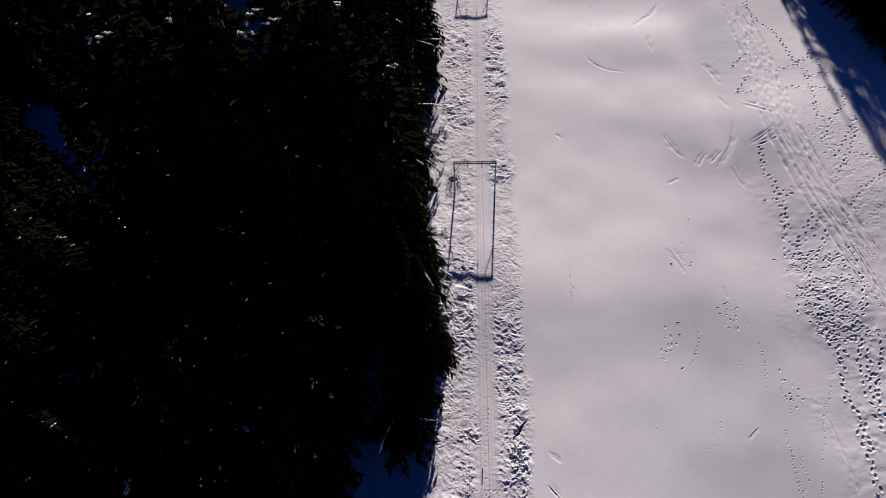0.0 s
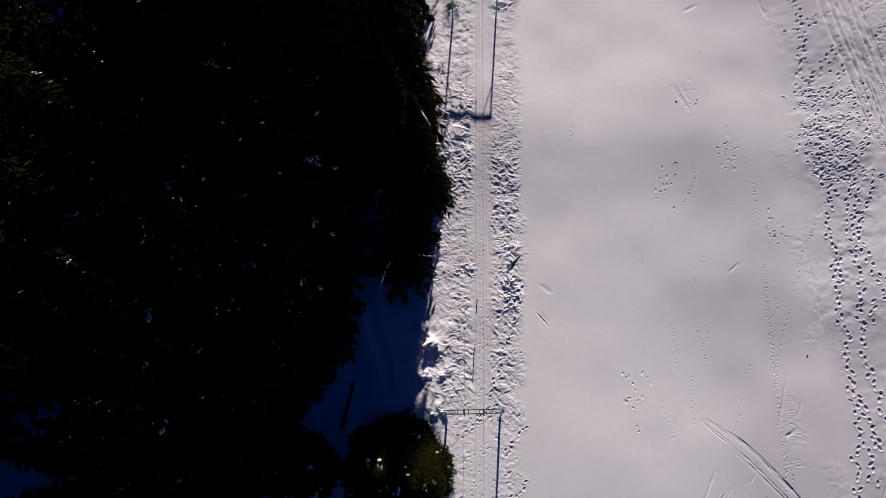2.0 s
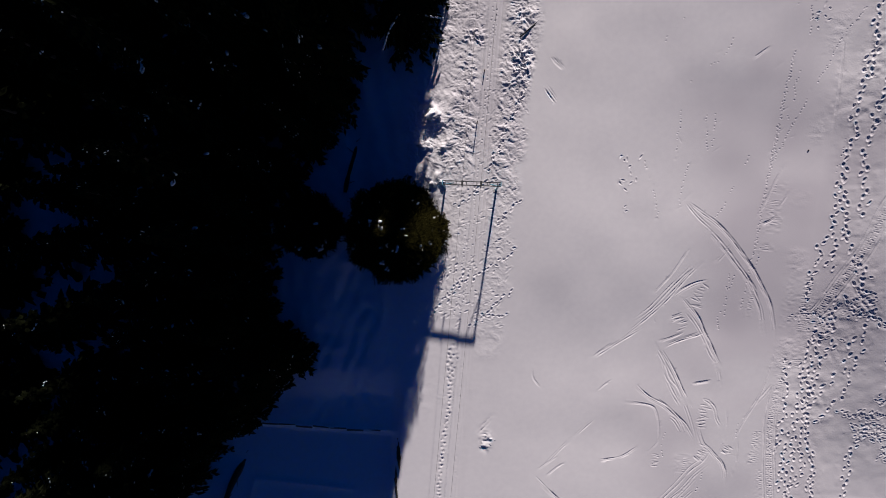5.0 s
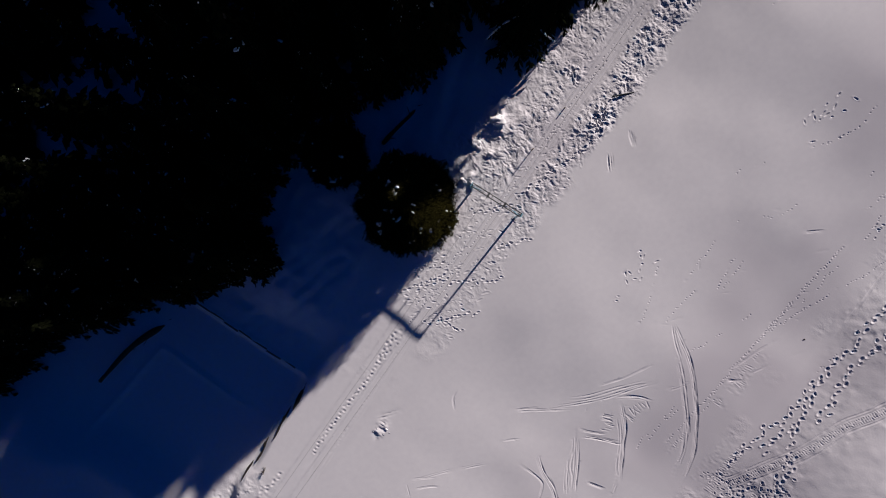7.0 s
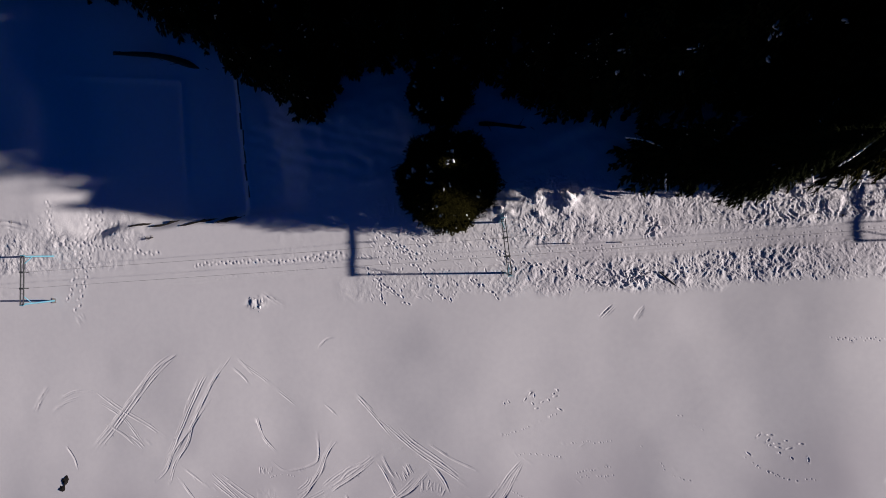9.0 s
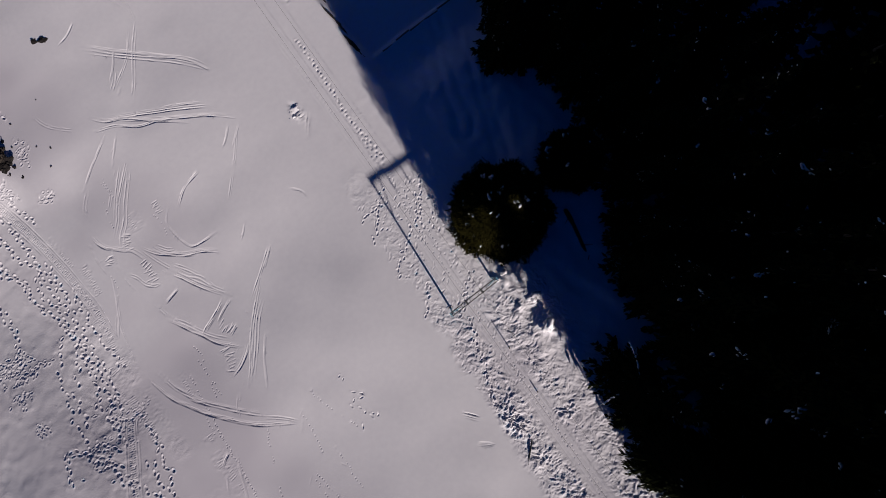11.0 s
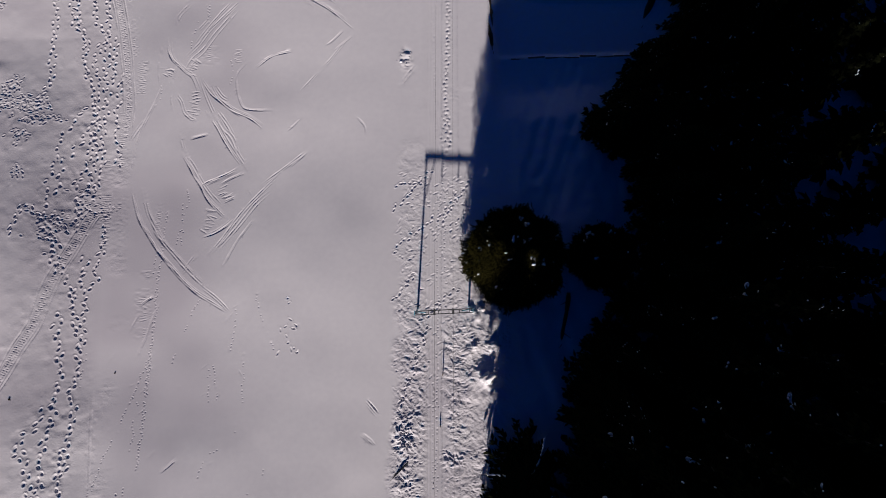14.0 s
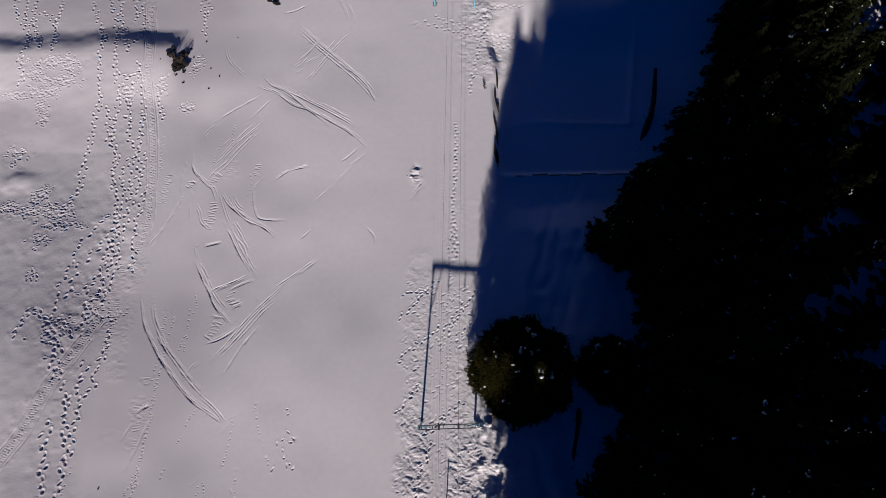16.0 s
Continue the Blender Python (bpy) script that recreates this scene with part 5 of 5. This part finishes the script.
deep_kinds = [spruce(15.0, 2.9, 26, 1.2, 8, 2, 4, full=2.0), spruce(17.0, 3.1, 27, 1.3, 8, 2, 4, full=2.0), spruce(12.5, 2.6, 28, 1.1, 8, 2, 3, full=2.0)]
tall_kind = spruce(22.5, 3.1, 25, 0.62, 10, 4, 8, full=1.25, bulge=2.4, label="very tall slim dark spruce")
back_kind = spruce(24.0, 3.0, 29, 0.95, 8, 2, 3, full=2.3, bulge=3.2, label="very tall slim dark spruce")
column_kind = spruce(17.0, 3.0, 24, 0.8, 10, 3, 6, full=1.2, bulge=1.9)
used = set()
tree_rng = random.Random(5)


def plant(kind, x, y, k=1.0, kz=None):
    m = pose(x, y, ground_z(x, y) - 0.05, tree_rng.gauss(0, 1.2), tree_rng.gauss(0, 1.2), tree_rng.uniform(0, 360))
    if kind.name in used:
        ob = copy_thing(kind, m)
    else:
        used.add(kind.name)
        ob = kind
        ob.matrix_basis = m
    ob.scale = (k * tree_rng.uniform(0.94, 1.06), k * tree_rng.uniform(0.94, 1.06), kz or k)
    return ob


SPOTS = []
young_kind = spruce(3.2, 1.5, 41, 0.2, 11, 7, 6, SUNLIT_NEEDLES, full=0.5, label="young spruce at the edge of the wood", group="young spruces", low=0.06, bulge=1.3)


def free(x, y, gap):
    return all((x - a) ** 2 + (y - b) ** 2 > gap * gap for a, b in SPOTS)


# trees that stand along the open edge of the wood
for x, y, k in ((-3.1, 20.2, 1.0), (-4.3, 22.8, 1.0)):
    SPOTS.append((x, y))
    plant(high_kind, x, y, k)
for x, y, k in ((-2.4, 24.0, 1.0),):
    plant(young_kind, x, y, k)
for x, y, k in ((-5.3, 28.0, 0.88), (-6.2, 29.4, 1.0), (-8.2, 31.0, 1.04), (-10.3, 31.6, 1.05), (-12.5, 31.2, 1.05), (-14.8, 31.7, 1.05), (-17.0, 31.2, 1.05), (-19.4, 31.6, 1.05), (-6.9, 25.6, 0.92), (-9.2, 28.2, 0.97), (-11.4, 28.6, 1.0), (-13.6, 28.2, 1.0), (-15.9, 28.7, 1.0), (-18.2, 28.3, 1.0)):
    SPOTS.append((x, y))
    plant(tall_kind, x, y, k if x > -10 else k * 1.05)
for k in range(13):
    x, y = -5.9 - 1.6 * k, 32.6 + min(k, 1) * (1.0 + (-1) ** k)
    SPOTS.append((x, y))
    plant(back_kind, x, y, (1.03, 1.12)[min(k, 1)] + (0.10 if k > 1 else 0.0) + 0.02 * math.sin(k * 2.3))
SPOTS.append((-5.0, 17.6))
plant(near_kinds[3], -3.9, 19.5, 1.0)
plant(near_kinds[0], -4.9, 16.9, 0.97, 0.85)
SPOTS.append((-4.4, 28.6))
plant(near_kinds[1], -4.4, 28.6, 1.0, 1.2)
y = 26.0
while y < 80:
    x = wood_edge(y) - tree_rng.uniform(1.9, 2.7)
    SPOTS.append((x, y))
    kind = near_kinds[3] if tree_rng.random() < 0.22 else near_kinds[tree_rng.randrange(3)]
    plant(edge_kinds[tree_rng.randrange(2)] if y < 58 and kind is not near_kinds[3] else kind, x, y, tree_rng.uniform(0.88, 1.08))
    y += tree_rng.uniform(2.4, 3.8)
for y in np.arange(-46, 14, 3.0):
    x = wood_edge(y) - tree_rng.uniform(1.6, 2.8)
    SPOTS.append((x, float(y)))
    if y < 3:
        plant(near_kinds[3], x, float(y), tree_rng.uniform(0.85, 1.08) * (1.0 if y < -14 else 1.12))
    else:
        plant(near_kinds[int(abs(y)) % 3], x, float(y), tree_rng.uniform(0.85, 1.08))
plant(near_kinds[3], -14.1, -9.9, 1.0)
SPOTS.append((-14.1, -9.9))
# a close row of tall trees behind the clearing
for x, y, k in ((-11.6, 9.8, 0.8), (-11.2, 13.4, 0.95), (-10.8, 16.9, 1.05), (-13.2, 18.8, 1.15), (-15.6, 16.6, 1.12), (-18.2, 19.0, 1.15), (-10.6, 20.4, 1.15), (-12.9, 22.6, 1.2), (-9.5, 26.0, 1.2), (-20.6, 15.8, 1.12), (-23.4, 18.0, 1.15), (-26.2, 15.5, 1.15), (-29.0, 18.0, 1.15), (-32.0, 15.5, 1.2), (-35.0, 18.5, 1.2), (-38.0, 15.5, 1.2)):
    if free(x, y, 1.6):
        SPOTS.append((x, y))
        plant(column_kind if x < -7 else near_kinds[1], x, y, k)

for k, x in enumerate(np.arange(-6.9, -44, -2.2)):
    x, y = float(x), 27.5 + 2.0 * math.sin(k * 2.1)
    if free(x, y, 1.5):
        SPOTS.append((x, y))
        plant(column_kind, x, y, 1.0 if x < -22 else 1.32 if x < -11 else 1.2)

JOINED = []
# long narrow glades: their two ends and half width
GLADES = [(-53.0, 57.0, -37.0, 40.5, 2.7), (-31.0, 78.0, -21.0, 52.0, 3.8), (-36.0, 61.0, -27.0, 46.0, 3.4), (-18.0, 33.0, -13.0, 24.0, 2.4), (-7.0, 12.0, -7.6, 23.0, 2.2)]


def beside(x, y, ax, ay, bx, by, wide):
    u = max(0.0, min(1.0, ((x - ax) * (bx - ax) + (y - ay) * (by - ay)) / ((bx - ax) ** 2 + (by - ay) ** 2)))
    return math.hypot(x - ax - u * (bx - ax), y - ay - u * (by - ay)) < wide


def join_later(kind, x, y, k, kz=None):
    JOINED.append((kind, pose(x, y, ground_z(x, y) - 0.05, tree_rng.gauss(0, 1.2), tree_rng.gauss(0, 1.2), tree_rng.uniform(0, 360)) @ Matrix.Diagonal((k, k, kz or k, 1))))


for _ in range(7000):
    y = tree_rng.uniform(-52, 98)
    x = tree_rng.uniform(float(np.interp(y, [-52, -35, 8, 40, 82], [-52, -50, -44, -54, -73])), wood_edge(y) - 2.4)
    deepness = wood_edge(y) - x
    if not free(x, y, 2.6 if deepness < 12 else 3.7):
        continue
    if any(beside(x, y, *g) for g in GLADES):
        continue
    SPOTS.append((x, y))
    tall = tree_rng.uniform(0.95, 1.2) if y > 4 else tree_rng.uniform(0.55, 0.68) * float(np.interp(y, [-14, -9, 0, 4], [1.0, 1.0, 1.2, 1.4]))
    wide = max(tall, tree_rng.uniform(0.98, 1.12))
    if deepness < 6.2 and y > 20:
        wide *= 0.74
    if deepness < 3.6 and y > 6 and y < 60:
        plant(near_kinds[tree_rng.randrange(3)], x, y, tall * 0.95)
    elif deepness < 14 and y < 70:
        plant(far_kinds[tree_rng.randrange(3)], x, y, wide, tall)
    else:
        join_later(deep_kinds[tree_rng.randrange(3)], x, y, wide, tall)
# the wood across the piste
for x, y, k in ((47.2, 83.4, 0.9), (47.7, 79.9, 0.9), (48.7, 77.4, 0.9), (52.2, 56.9, 0.9), (52.0, 59.9, 0.95), (52.1, 62.9, 0.95), (51.6, 65.9, 0.95), (50.8, 68.9, 0.95), (50.1, 71.9, 0.95), (49.4, 75.4, 0.95), (54.4, 58.2, 0.95), (54.4, 61.4, 1.0), (54.0, 64.6, 1.0), (53.4, 67.8, 1.0), (52.6, 70.9, 1.0), (51.8, 74.4, 1.0), (56.6, 56.4, 0.95), (56.8, 60.4, 1.0)):
    SPOTS.append((x, y))
    plant(near_kinds[1] if x < 50.5 else column_kind, x, y, k)
for _ in range(1500):
    x, y = tree_rng.uniform(45, 70), tree_rng.uniform(50, 100)
    if x < float(np.interp(y, [50, 54, 58, 66, 74, 90, 112], [61, 54.8, 51.6, 51.4, 49.8, 46, 45])) or not free(x, y, 2.9):
        continue
    SPOTS.append((x, y))
    if x < 55 and y < 70:
        plant(near_kinds[tree_rng.randrange(4)], x, y, tree_rng.uniform(0.75, 0.95))
    else:
        join_later(deep_kinds[tree_rng.randrange(3)], x, y, tree_rng.uniform(0.75, 0.95))


def joined_wood():
    """The deep of the wood: trees too many to tell apart."""
    top = new("deep_wood")
    for name, mat in (("trunk", BARK), ("crown", SHADED_NEEDLES), ("snow_load", SNOW_LOAD)):
        co, faces, base = [], [], 0
        for kind in deep_kinds:
            me = next(c for c in kind.children if c.name.split(".")[0] == name).data
            v = np.empty(len(me.vertices) * 3)
            me.vertices.foreach_get("co", v)
            v = np.c_[v.reshape(-1, 3), np.ones(len(me.vertices))]
            polys = [tuple(p.vertices) for p in me.polygons]
            for which, m in JOINED:
                if which is kind:
                    co.append((v @ np.array(m).T)[:, :3])
                    faces.extend(tuple(i + base for i in p) for p in polys)
                    base += len(v)
        ob = part(name, mesh_of(name, np.concatenate(co).tolist(), faces, mat), None, top)
        ob["kind"] = "stuff"
    return tagged(top, "deep dark spruce wood with snow-flecked boughs", "wood", kind="stuff")


joined_wood()
for k, kind in enumerate(q for q in near_kinds + edge_kinds + far_kinds + deep_kinds if q.name not in used):
    plant(kind, -52.0 + 4 * k, 71.0, 1.0)


# two bushy spruces that stand free on the open ground
def bushy_spruce(h, radius, seed, tufts, snow, mat, label):
    """A broad dense spruce: a closed inner crown under a coat of short tufts."""
    rnd = random.Random(seed)
    top = new("spruce_tree")
    part("trunk", tube(bmesh.new(), (0, 0, -0.6), (0.05, 0, h * 0.95), 0.018 * h, 0.02, 9), BARK, top, smooth=True)
    V, F, _ = spruce_mesh(h * 0.96, radius * 0.9, rnd, 0.42, 15, 3, 0.06, 2.2, 1.3, True)
    lift = Vector((rnd.uniform(0, 50), rnd.uniform(0, 50), 0))
    sites = []
    for _ in range(tufts):
        u, a = rnd.random() ** 1.25, rnd.uniform(0, 2 * math.pi)
        out = Vector((math.cos(a), math.sin(a), 0))
        lobes = 1 + 0.19 * noise.noise(Vector((out.x * 2.6, out.y * 2.6, u * 4)) + lift) + 0.15 * noise.noise(Vector((out.x * 7, out.y * 7, u * 11)) + lift)
        reach = (radius * (1 - u ** 2.2) ** 0.8 + 0.1) * lobes * rnd.uniform(0.82, 1.0)
        p = out * reach + Vector((0, 0, h * (0.07 + 0.93 * u) - 0.12 * reach))
        way = (out * rnd.uniform(0.6, 1.2) + Vector((rnd.gauss(0, 0.35), rnd.gauss(0, 0.35), rnd.uniform(-0.35, 0.3) + 0.5 * u))).normalized()
        sites.append((p, a, reach))
        for k in range(6):
            d = (way + Vector((rnd.gauss(0, 0.55), rnd.gauss(0, 0.55), rnd.gauss(0, 0.3)))).normalized()
            needle_spray(V, F, p - way * 0.12 * k, d, rnd.uniform(0.16, 0.34), rnd.uniform(0.025, 0.045), 0.15)
    part("crown", mesh_of("crown", [tuple(v) for v in V], F, mat), None, top)
    cakes = bmesh.new()
    for p, a, reach in rnd.sample([q for q in sites if q[0].z > 0.35 * h], snow):
        for _ in range(rnd.randint(1, 4)):
            size = rnd.uniform(0.03, 0.1)
            lump(cakes, (size * rnd.uniform(1.0, 2.2), size, size * 0.35), p + Vector((rnd.gauss(0, 0.14), rnd.gauss(0, 0.14), rnd.gauss(0.0, 0.04))), rnd, 0.6, 2)
    part("snow_load", cakes, SNOW_LOAD, top, "white snow left on boughs", smooth=True)["kind"] = "stuff"
    return tagged(top, label, "tree", "free-standing spruces")


big = bushy_spruce(10.0, 4.0, 31, 8200, 20, SUNLIT_NEEDLES, "broad bushy spruce beside the lift, one flank sunlit")
big.matrix_basis = pose(-5.25, 0.85, ground_z(-5.25, 0.85) - 0.05, 0, 0, 40)
small = bushy_spruce(7.0, 2.55, 32, 3600, 6, SHADED_NEEDLES, "smaller bushy spruce standing in forest shade")
small.matrix_basis = pose(-12.4, 1.0, ground_z(-12.4, 1.0) - 0.05)


# ---------------------------------------------------------------- small things
def settle(ob, x, y, turn=0.0, sink=0.03):
    ob.matrix_basis = pose(x, y, top_of_snow(x, y) - sink, 0, 0, turn)
    return ob


def rock(size, seed, name="rock", mat=None, label="dark brown rock bare of snow", group="bare rocks"):
    return tagged(part(name, lump(bmesh.new(), size, (0, 0, size[2] * 0.45), random.Random(seed), 0.65, 3), mat or ROCK, None), label, "rock", group)


rr = random.Random(3)
for x, y, s in ((27.5, -31.0, 0.6), (27.0, -30.4, 0.5), (27.6, -30.0, 0.5), (27.1, -31.7, 0.45), (28.2, -31.5, 0.42), (28.0, -32.2, 0.3), (26.9, -29.6, 0.28), (27.5, -29.2, 0.22), (26.7, -28.4, 0.24), (26.5, -32.4, 0.2), (18.3, -38.4, 0.42), (18.9, -38.8, 0.3)):
    settle(rock((s, s * rr.uniform(0.7, 1.0), s * rr.uniform(0.28, 0.45)), rr.randrange(9999)), x + 0.2, y + 0.4, rr.uniform(0, 360), 0.1)
for x, y in ((24.3, -29.6), (23.3, -28.7), (25.2, -33.0), (22.0, -33.5), (27.7, 9.3), (34.8, 10.7), (22.9, 37.2), (19.9, 32.0), (1.9, 18.6), (24.2, -27.2), (0.9, 30.2), (29.2, -30.4), (26.2, -31.0)):
    s = rr.uniform(0.035, 0.07)
    settle(rock((s, s * 1.3, s * 0.8), rr.randrange(9999), "clod", EARTH, "small dark clod of earth on the snow", "clods on the snow"), x, y, rr.uniform(0, 360), 0.02)


def shrub(seed, size):
    """A leafless shrub of forking twigs."""
    rnd = random.Random(seed)
    bm = bmesh.new()

    def fork(p, d, length, r, level):
        q = p + d * length
        tube(bm, p, q, r, r * 0.6, 4)
        if level:
            for _ in range(3):
                e = (d + Vector((rnd.gauss(0, 0.55), rnd.gauss(0, 0.55), rnd.gauss(0.05, 0.3)))).normalized()
                fork(q, e, length * rnd.uniform(0.6, 0.85), r * 0.6, level - 1)
    for k in range(6):
        a = rnd.uniform(0, 6.28)
        fork(Vector((0, 0, -0.05)), Vector((math.cos(a) * 0.7, math.sin(a) * 0.7, rnd.uniform(0.5, 1))).normalized(), size * 0.35, 0.022, 3)
    return tagged(part("shrub", bm, TWIG, None), "leafless dark brown shrub poking through snow", "shrub", "bare shrubs")


for x, y, s in ((27.7, -30.3, 1.1), (27.1, -31.1, 0.8), (-0.6, 44.0, 1.3), (-0.3, 43.5, 0.9), (-0.9, 43.4, 0.9), (-3.6, -27.0, 0.5), (-1.4, 50.5, 0.6), (-1.6, 36.5, 0.6)):
    settle(shrub(rr.randrange(9999), s), x, y, rr.uniform(0, 360))


def stake(h, lean):
    bm = tube(bmesh.new(), (0, 0, -0.3), (lean, 0.02, h), 0.05, 0.04, 8)
    bmesh.ops.bevel(bm, geom=[e for e in bm.edges if e.calc_length() < 0.06], offset=0.006, segments=1, affect="EDGES")
    return tagged(part("wooden_stake", bm, WOOD, None), "weathered wooden stake stuck in the snow", "stake", "stakes beside the tow track")


for x, y, h in ((0.85, 10.1, 0.8), (-1.35, 57.2, 1.1), (-3.0, 50.6, 0.7), (1.2, 14.2, 0.35)):
    settle(stake(h, rr.uniform(-0.06, 0.06)), x, y, 0, 0.0)

bm = box(bmesh.new(), (2.7, 0.12, 0.09), (0, 0, 0.05), 0.012, Matrix.Rotation(0.5, 4, "X"))
settle(tagged(part("plank", bm, STEEL, None), "long dark weathered plank lying beside heaped snow", "plank"), 4.85, 17.8, 43, 0.035)


def log(length, r, seed, label, bend=0.12):
    rnd = random.Random(seed)
    top = new("fallen_log")
    bm = bmesh.new()
    rings = []
    for k in range(13):
        u = k / 12
        c = Vector((length * (u - 0.5), bend * math.sin(u * 5 + seed), r * 0.7))
        rad = r * (1 - 0.45 * u) * rnd.uniform(0.72, 1.2)
        rings.append([bm.verts.new(c + Vector((0, rad * math.cos(a), rad * math.sin(a)))) for a in np.linspace(0, 6.283, 10, endpoint=False)])
    for a, b in zip(rings[:-1], rings[1:]):
        for k in range(10):
            bm.faces.new((a[k], a[(k + 1) % 10], b[(k + 1) % 10], b[k]))
    bm.faces.new(rings[0][::-1])
    bm.faces.new(rings[-1])
    part("stem", bm, BARK, top, smooth=True)
    for k in range(5):
        x = length * rnd.uniform(-0.4, 0.45)
        a = rnd.uniform(-0.9, 0.9)
        part("branch_stub", tube(bmesh.new(), (x, 0, r), (x + 0.3, math.sin(a) * 0.8, r + 0.5 * math.cos(a)), 0.04, 0.015, 6), BARK, top)
    return tagged(top, label, "log", "fallen logs")


settle(log(6.0, 0.19, 1, "dark fallen log lying on shaded snow"), -9.3, 6.9, 82, 0.16)
# The thin one is added in place of a dark furrow in the snow.
settle(log(9.4, 0.1, 4, "thin dark log standing in for a snow furrow"), -6.9, -44.3, 80)
settle(log(10.6, 0.36, 2, "long dark fallen log at the wood's edge", 0.4), -19.6, -23.6, 251.6, 0.1)

bm = tube(bmesh.new(), (-3.7, 0, 0.07), (3.7, 0, 0.05), 0.06, 0.045, 8)
settle(tagged(part("fallen_pole", bm, WOOD, None), "long thin wooden pole lying on the snow", "pole"), -9.1, -43.7, 79, 0.01)

# timber edging of the flat ground
edging = new("timber_edging")
for k in range(7):
    x = -16.3 + k * 1.56
    y = -17.14
    z = top_of_snow(x, y)
    part("sleeper", box(bmesh.new(), (1.5, 0.14, 0.14), (x, y + 0.08 * math.sin(k * 2.3), z - 0.045 + 0.03 * math.sin(k * 3.1)), 0.015, Matrix.Rotation(0.05 * math.sin(k * 1.7), 4, "Z") @ Matrix.Rotation(0.035 * math.sin(k * 2.9), 4, "Y")), WOOD, edging)
tagged(edging, "dark timber sleepers edging the flat shaded ground", "edging")


def earth_bank(seed, long):
    """A strip of bare earth where the snow has broken from the bank."""
    rnd = random.Random(seed)
    bm = bmesh.new()
    rows, lift = int(long / 0.14), Vector((rnd.uniform(0, 90), rnd.uniform(0, 90), 0))
    rings = []
    for k in range(rows + 1):
        u = k / rows
        y = long * (u - 0.5)
        taper = max(0.12, math.sin(math.pi * u) ** 0.5)
        mid = 0.16 * noise.noise(Vector((0, y * 0.8, 0)) + lift)
        w = (0.12 + 0.14 * noise.noise(Vector((3, y * 2.2, 0)) + lift)) * taper
        rings.append([bm.verts.new((mid + w * math.cos(t) * (1 + 0.25 * rnd.uniform(-1, 1)), y + rnd.uniform(-0.03, 0.03), (0.10 + 0.05 * noise.noise(Vector((9, y * 4, t)) + lift)) * taper * math.sin(t) + (-0.06 if t in (0, math.pi) else 0))) for t in (0, 0.63, 1.26, 1.88, 2.51, math.pi)])
    for p, q in zip(rings[:-1], rings[1:]):
        for k in range(5):
            bm.faces.new((p[k], p[k + 1], q[k + 1], q[k]))
        bm.faces.new((p[5], p[0], q[0], q[5]))
    bm.faces.new(rings[0])
    bm.faces.new(rings[-1][::-1])
    return tagged(part("earth_bank", bm, EARTH, None, smooth=True), "ragged bare earth along the broken snow bank", "earth bank", "bare earth along the bank")


for x, y, l in ((-4.4, -18.5, 3.8), (-4.5, -22.0, 3.9), (-4.7, -25.3, 3.4), (-4.9, -28.3, 2.4)):
    settle(earth_bank(rr.randrange(9999), l), x, y, 4, 0.02)


def snow_block(size, seed, label, rough=0.75):
    return tagged(part("snow_block", lump(bmesh.new(), size, (0, 0, size[2] * 0.3), random.Random(seed), rough, 3 if rough > 0.5 else 2), SNOW_LOAD, None, smooth=True), label, "snow block", "blocks of broken snow")


settle(snow_block((0.6, 0.36, 0.22), 5, "large block of snow at the shade's edge"), -3.3, 8.1, 10, 0.1)
settle(snow_block((0.5, 0.6, 0.2), 6, "large block of snow at the shade's edge"), -2.75, 10.6, 40, 0.05)
settle(snow_block((0.3, 0.25, 0.2), 9, "block of snow beside the pylon foot"), -2.5, 5.0, 20, 0.05)
settle(snow_block((0.35, 0.25, 0.2), 8, "block of snow beside the pylon foot"), -1.9, 5.3, 70, 0.1)
for k in range(14):
    a, d = rr.uniform(0, 6.28), abs(rr.gauss(0, 0.75))
    s = rr.uniform(0.05, 0.10)
    settle(snow_block((s * 1.5, s, s * 0.28), 100 + k, "chunk of icy snow in a broken heap", 0.4), 4.2 + math.cos(a) * d * 0.85, 15.1 + math.sin(a) * d * 1.35, rr.uniform(0, 180), 0.04)
for k in range(9):
    s = rr.uniform(0.05, 0.11)
    settle(snow_block((s * 1.5, s, s * 0.3), 200 + k, "chunk of icy snow in a broken heap", 0.4), rr.gauss(3.4, 0.3), rr.gauss(-17.4, 0.5), rr.uniform(0, 180), 0.03)
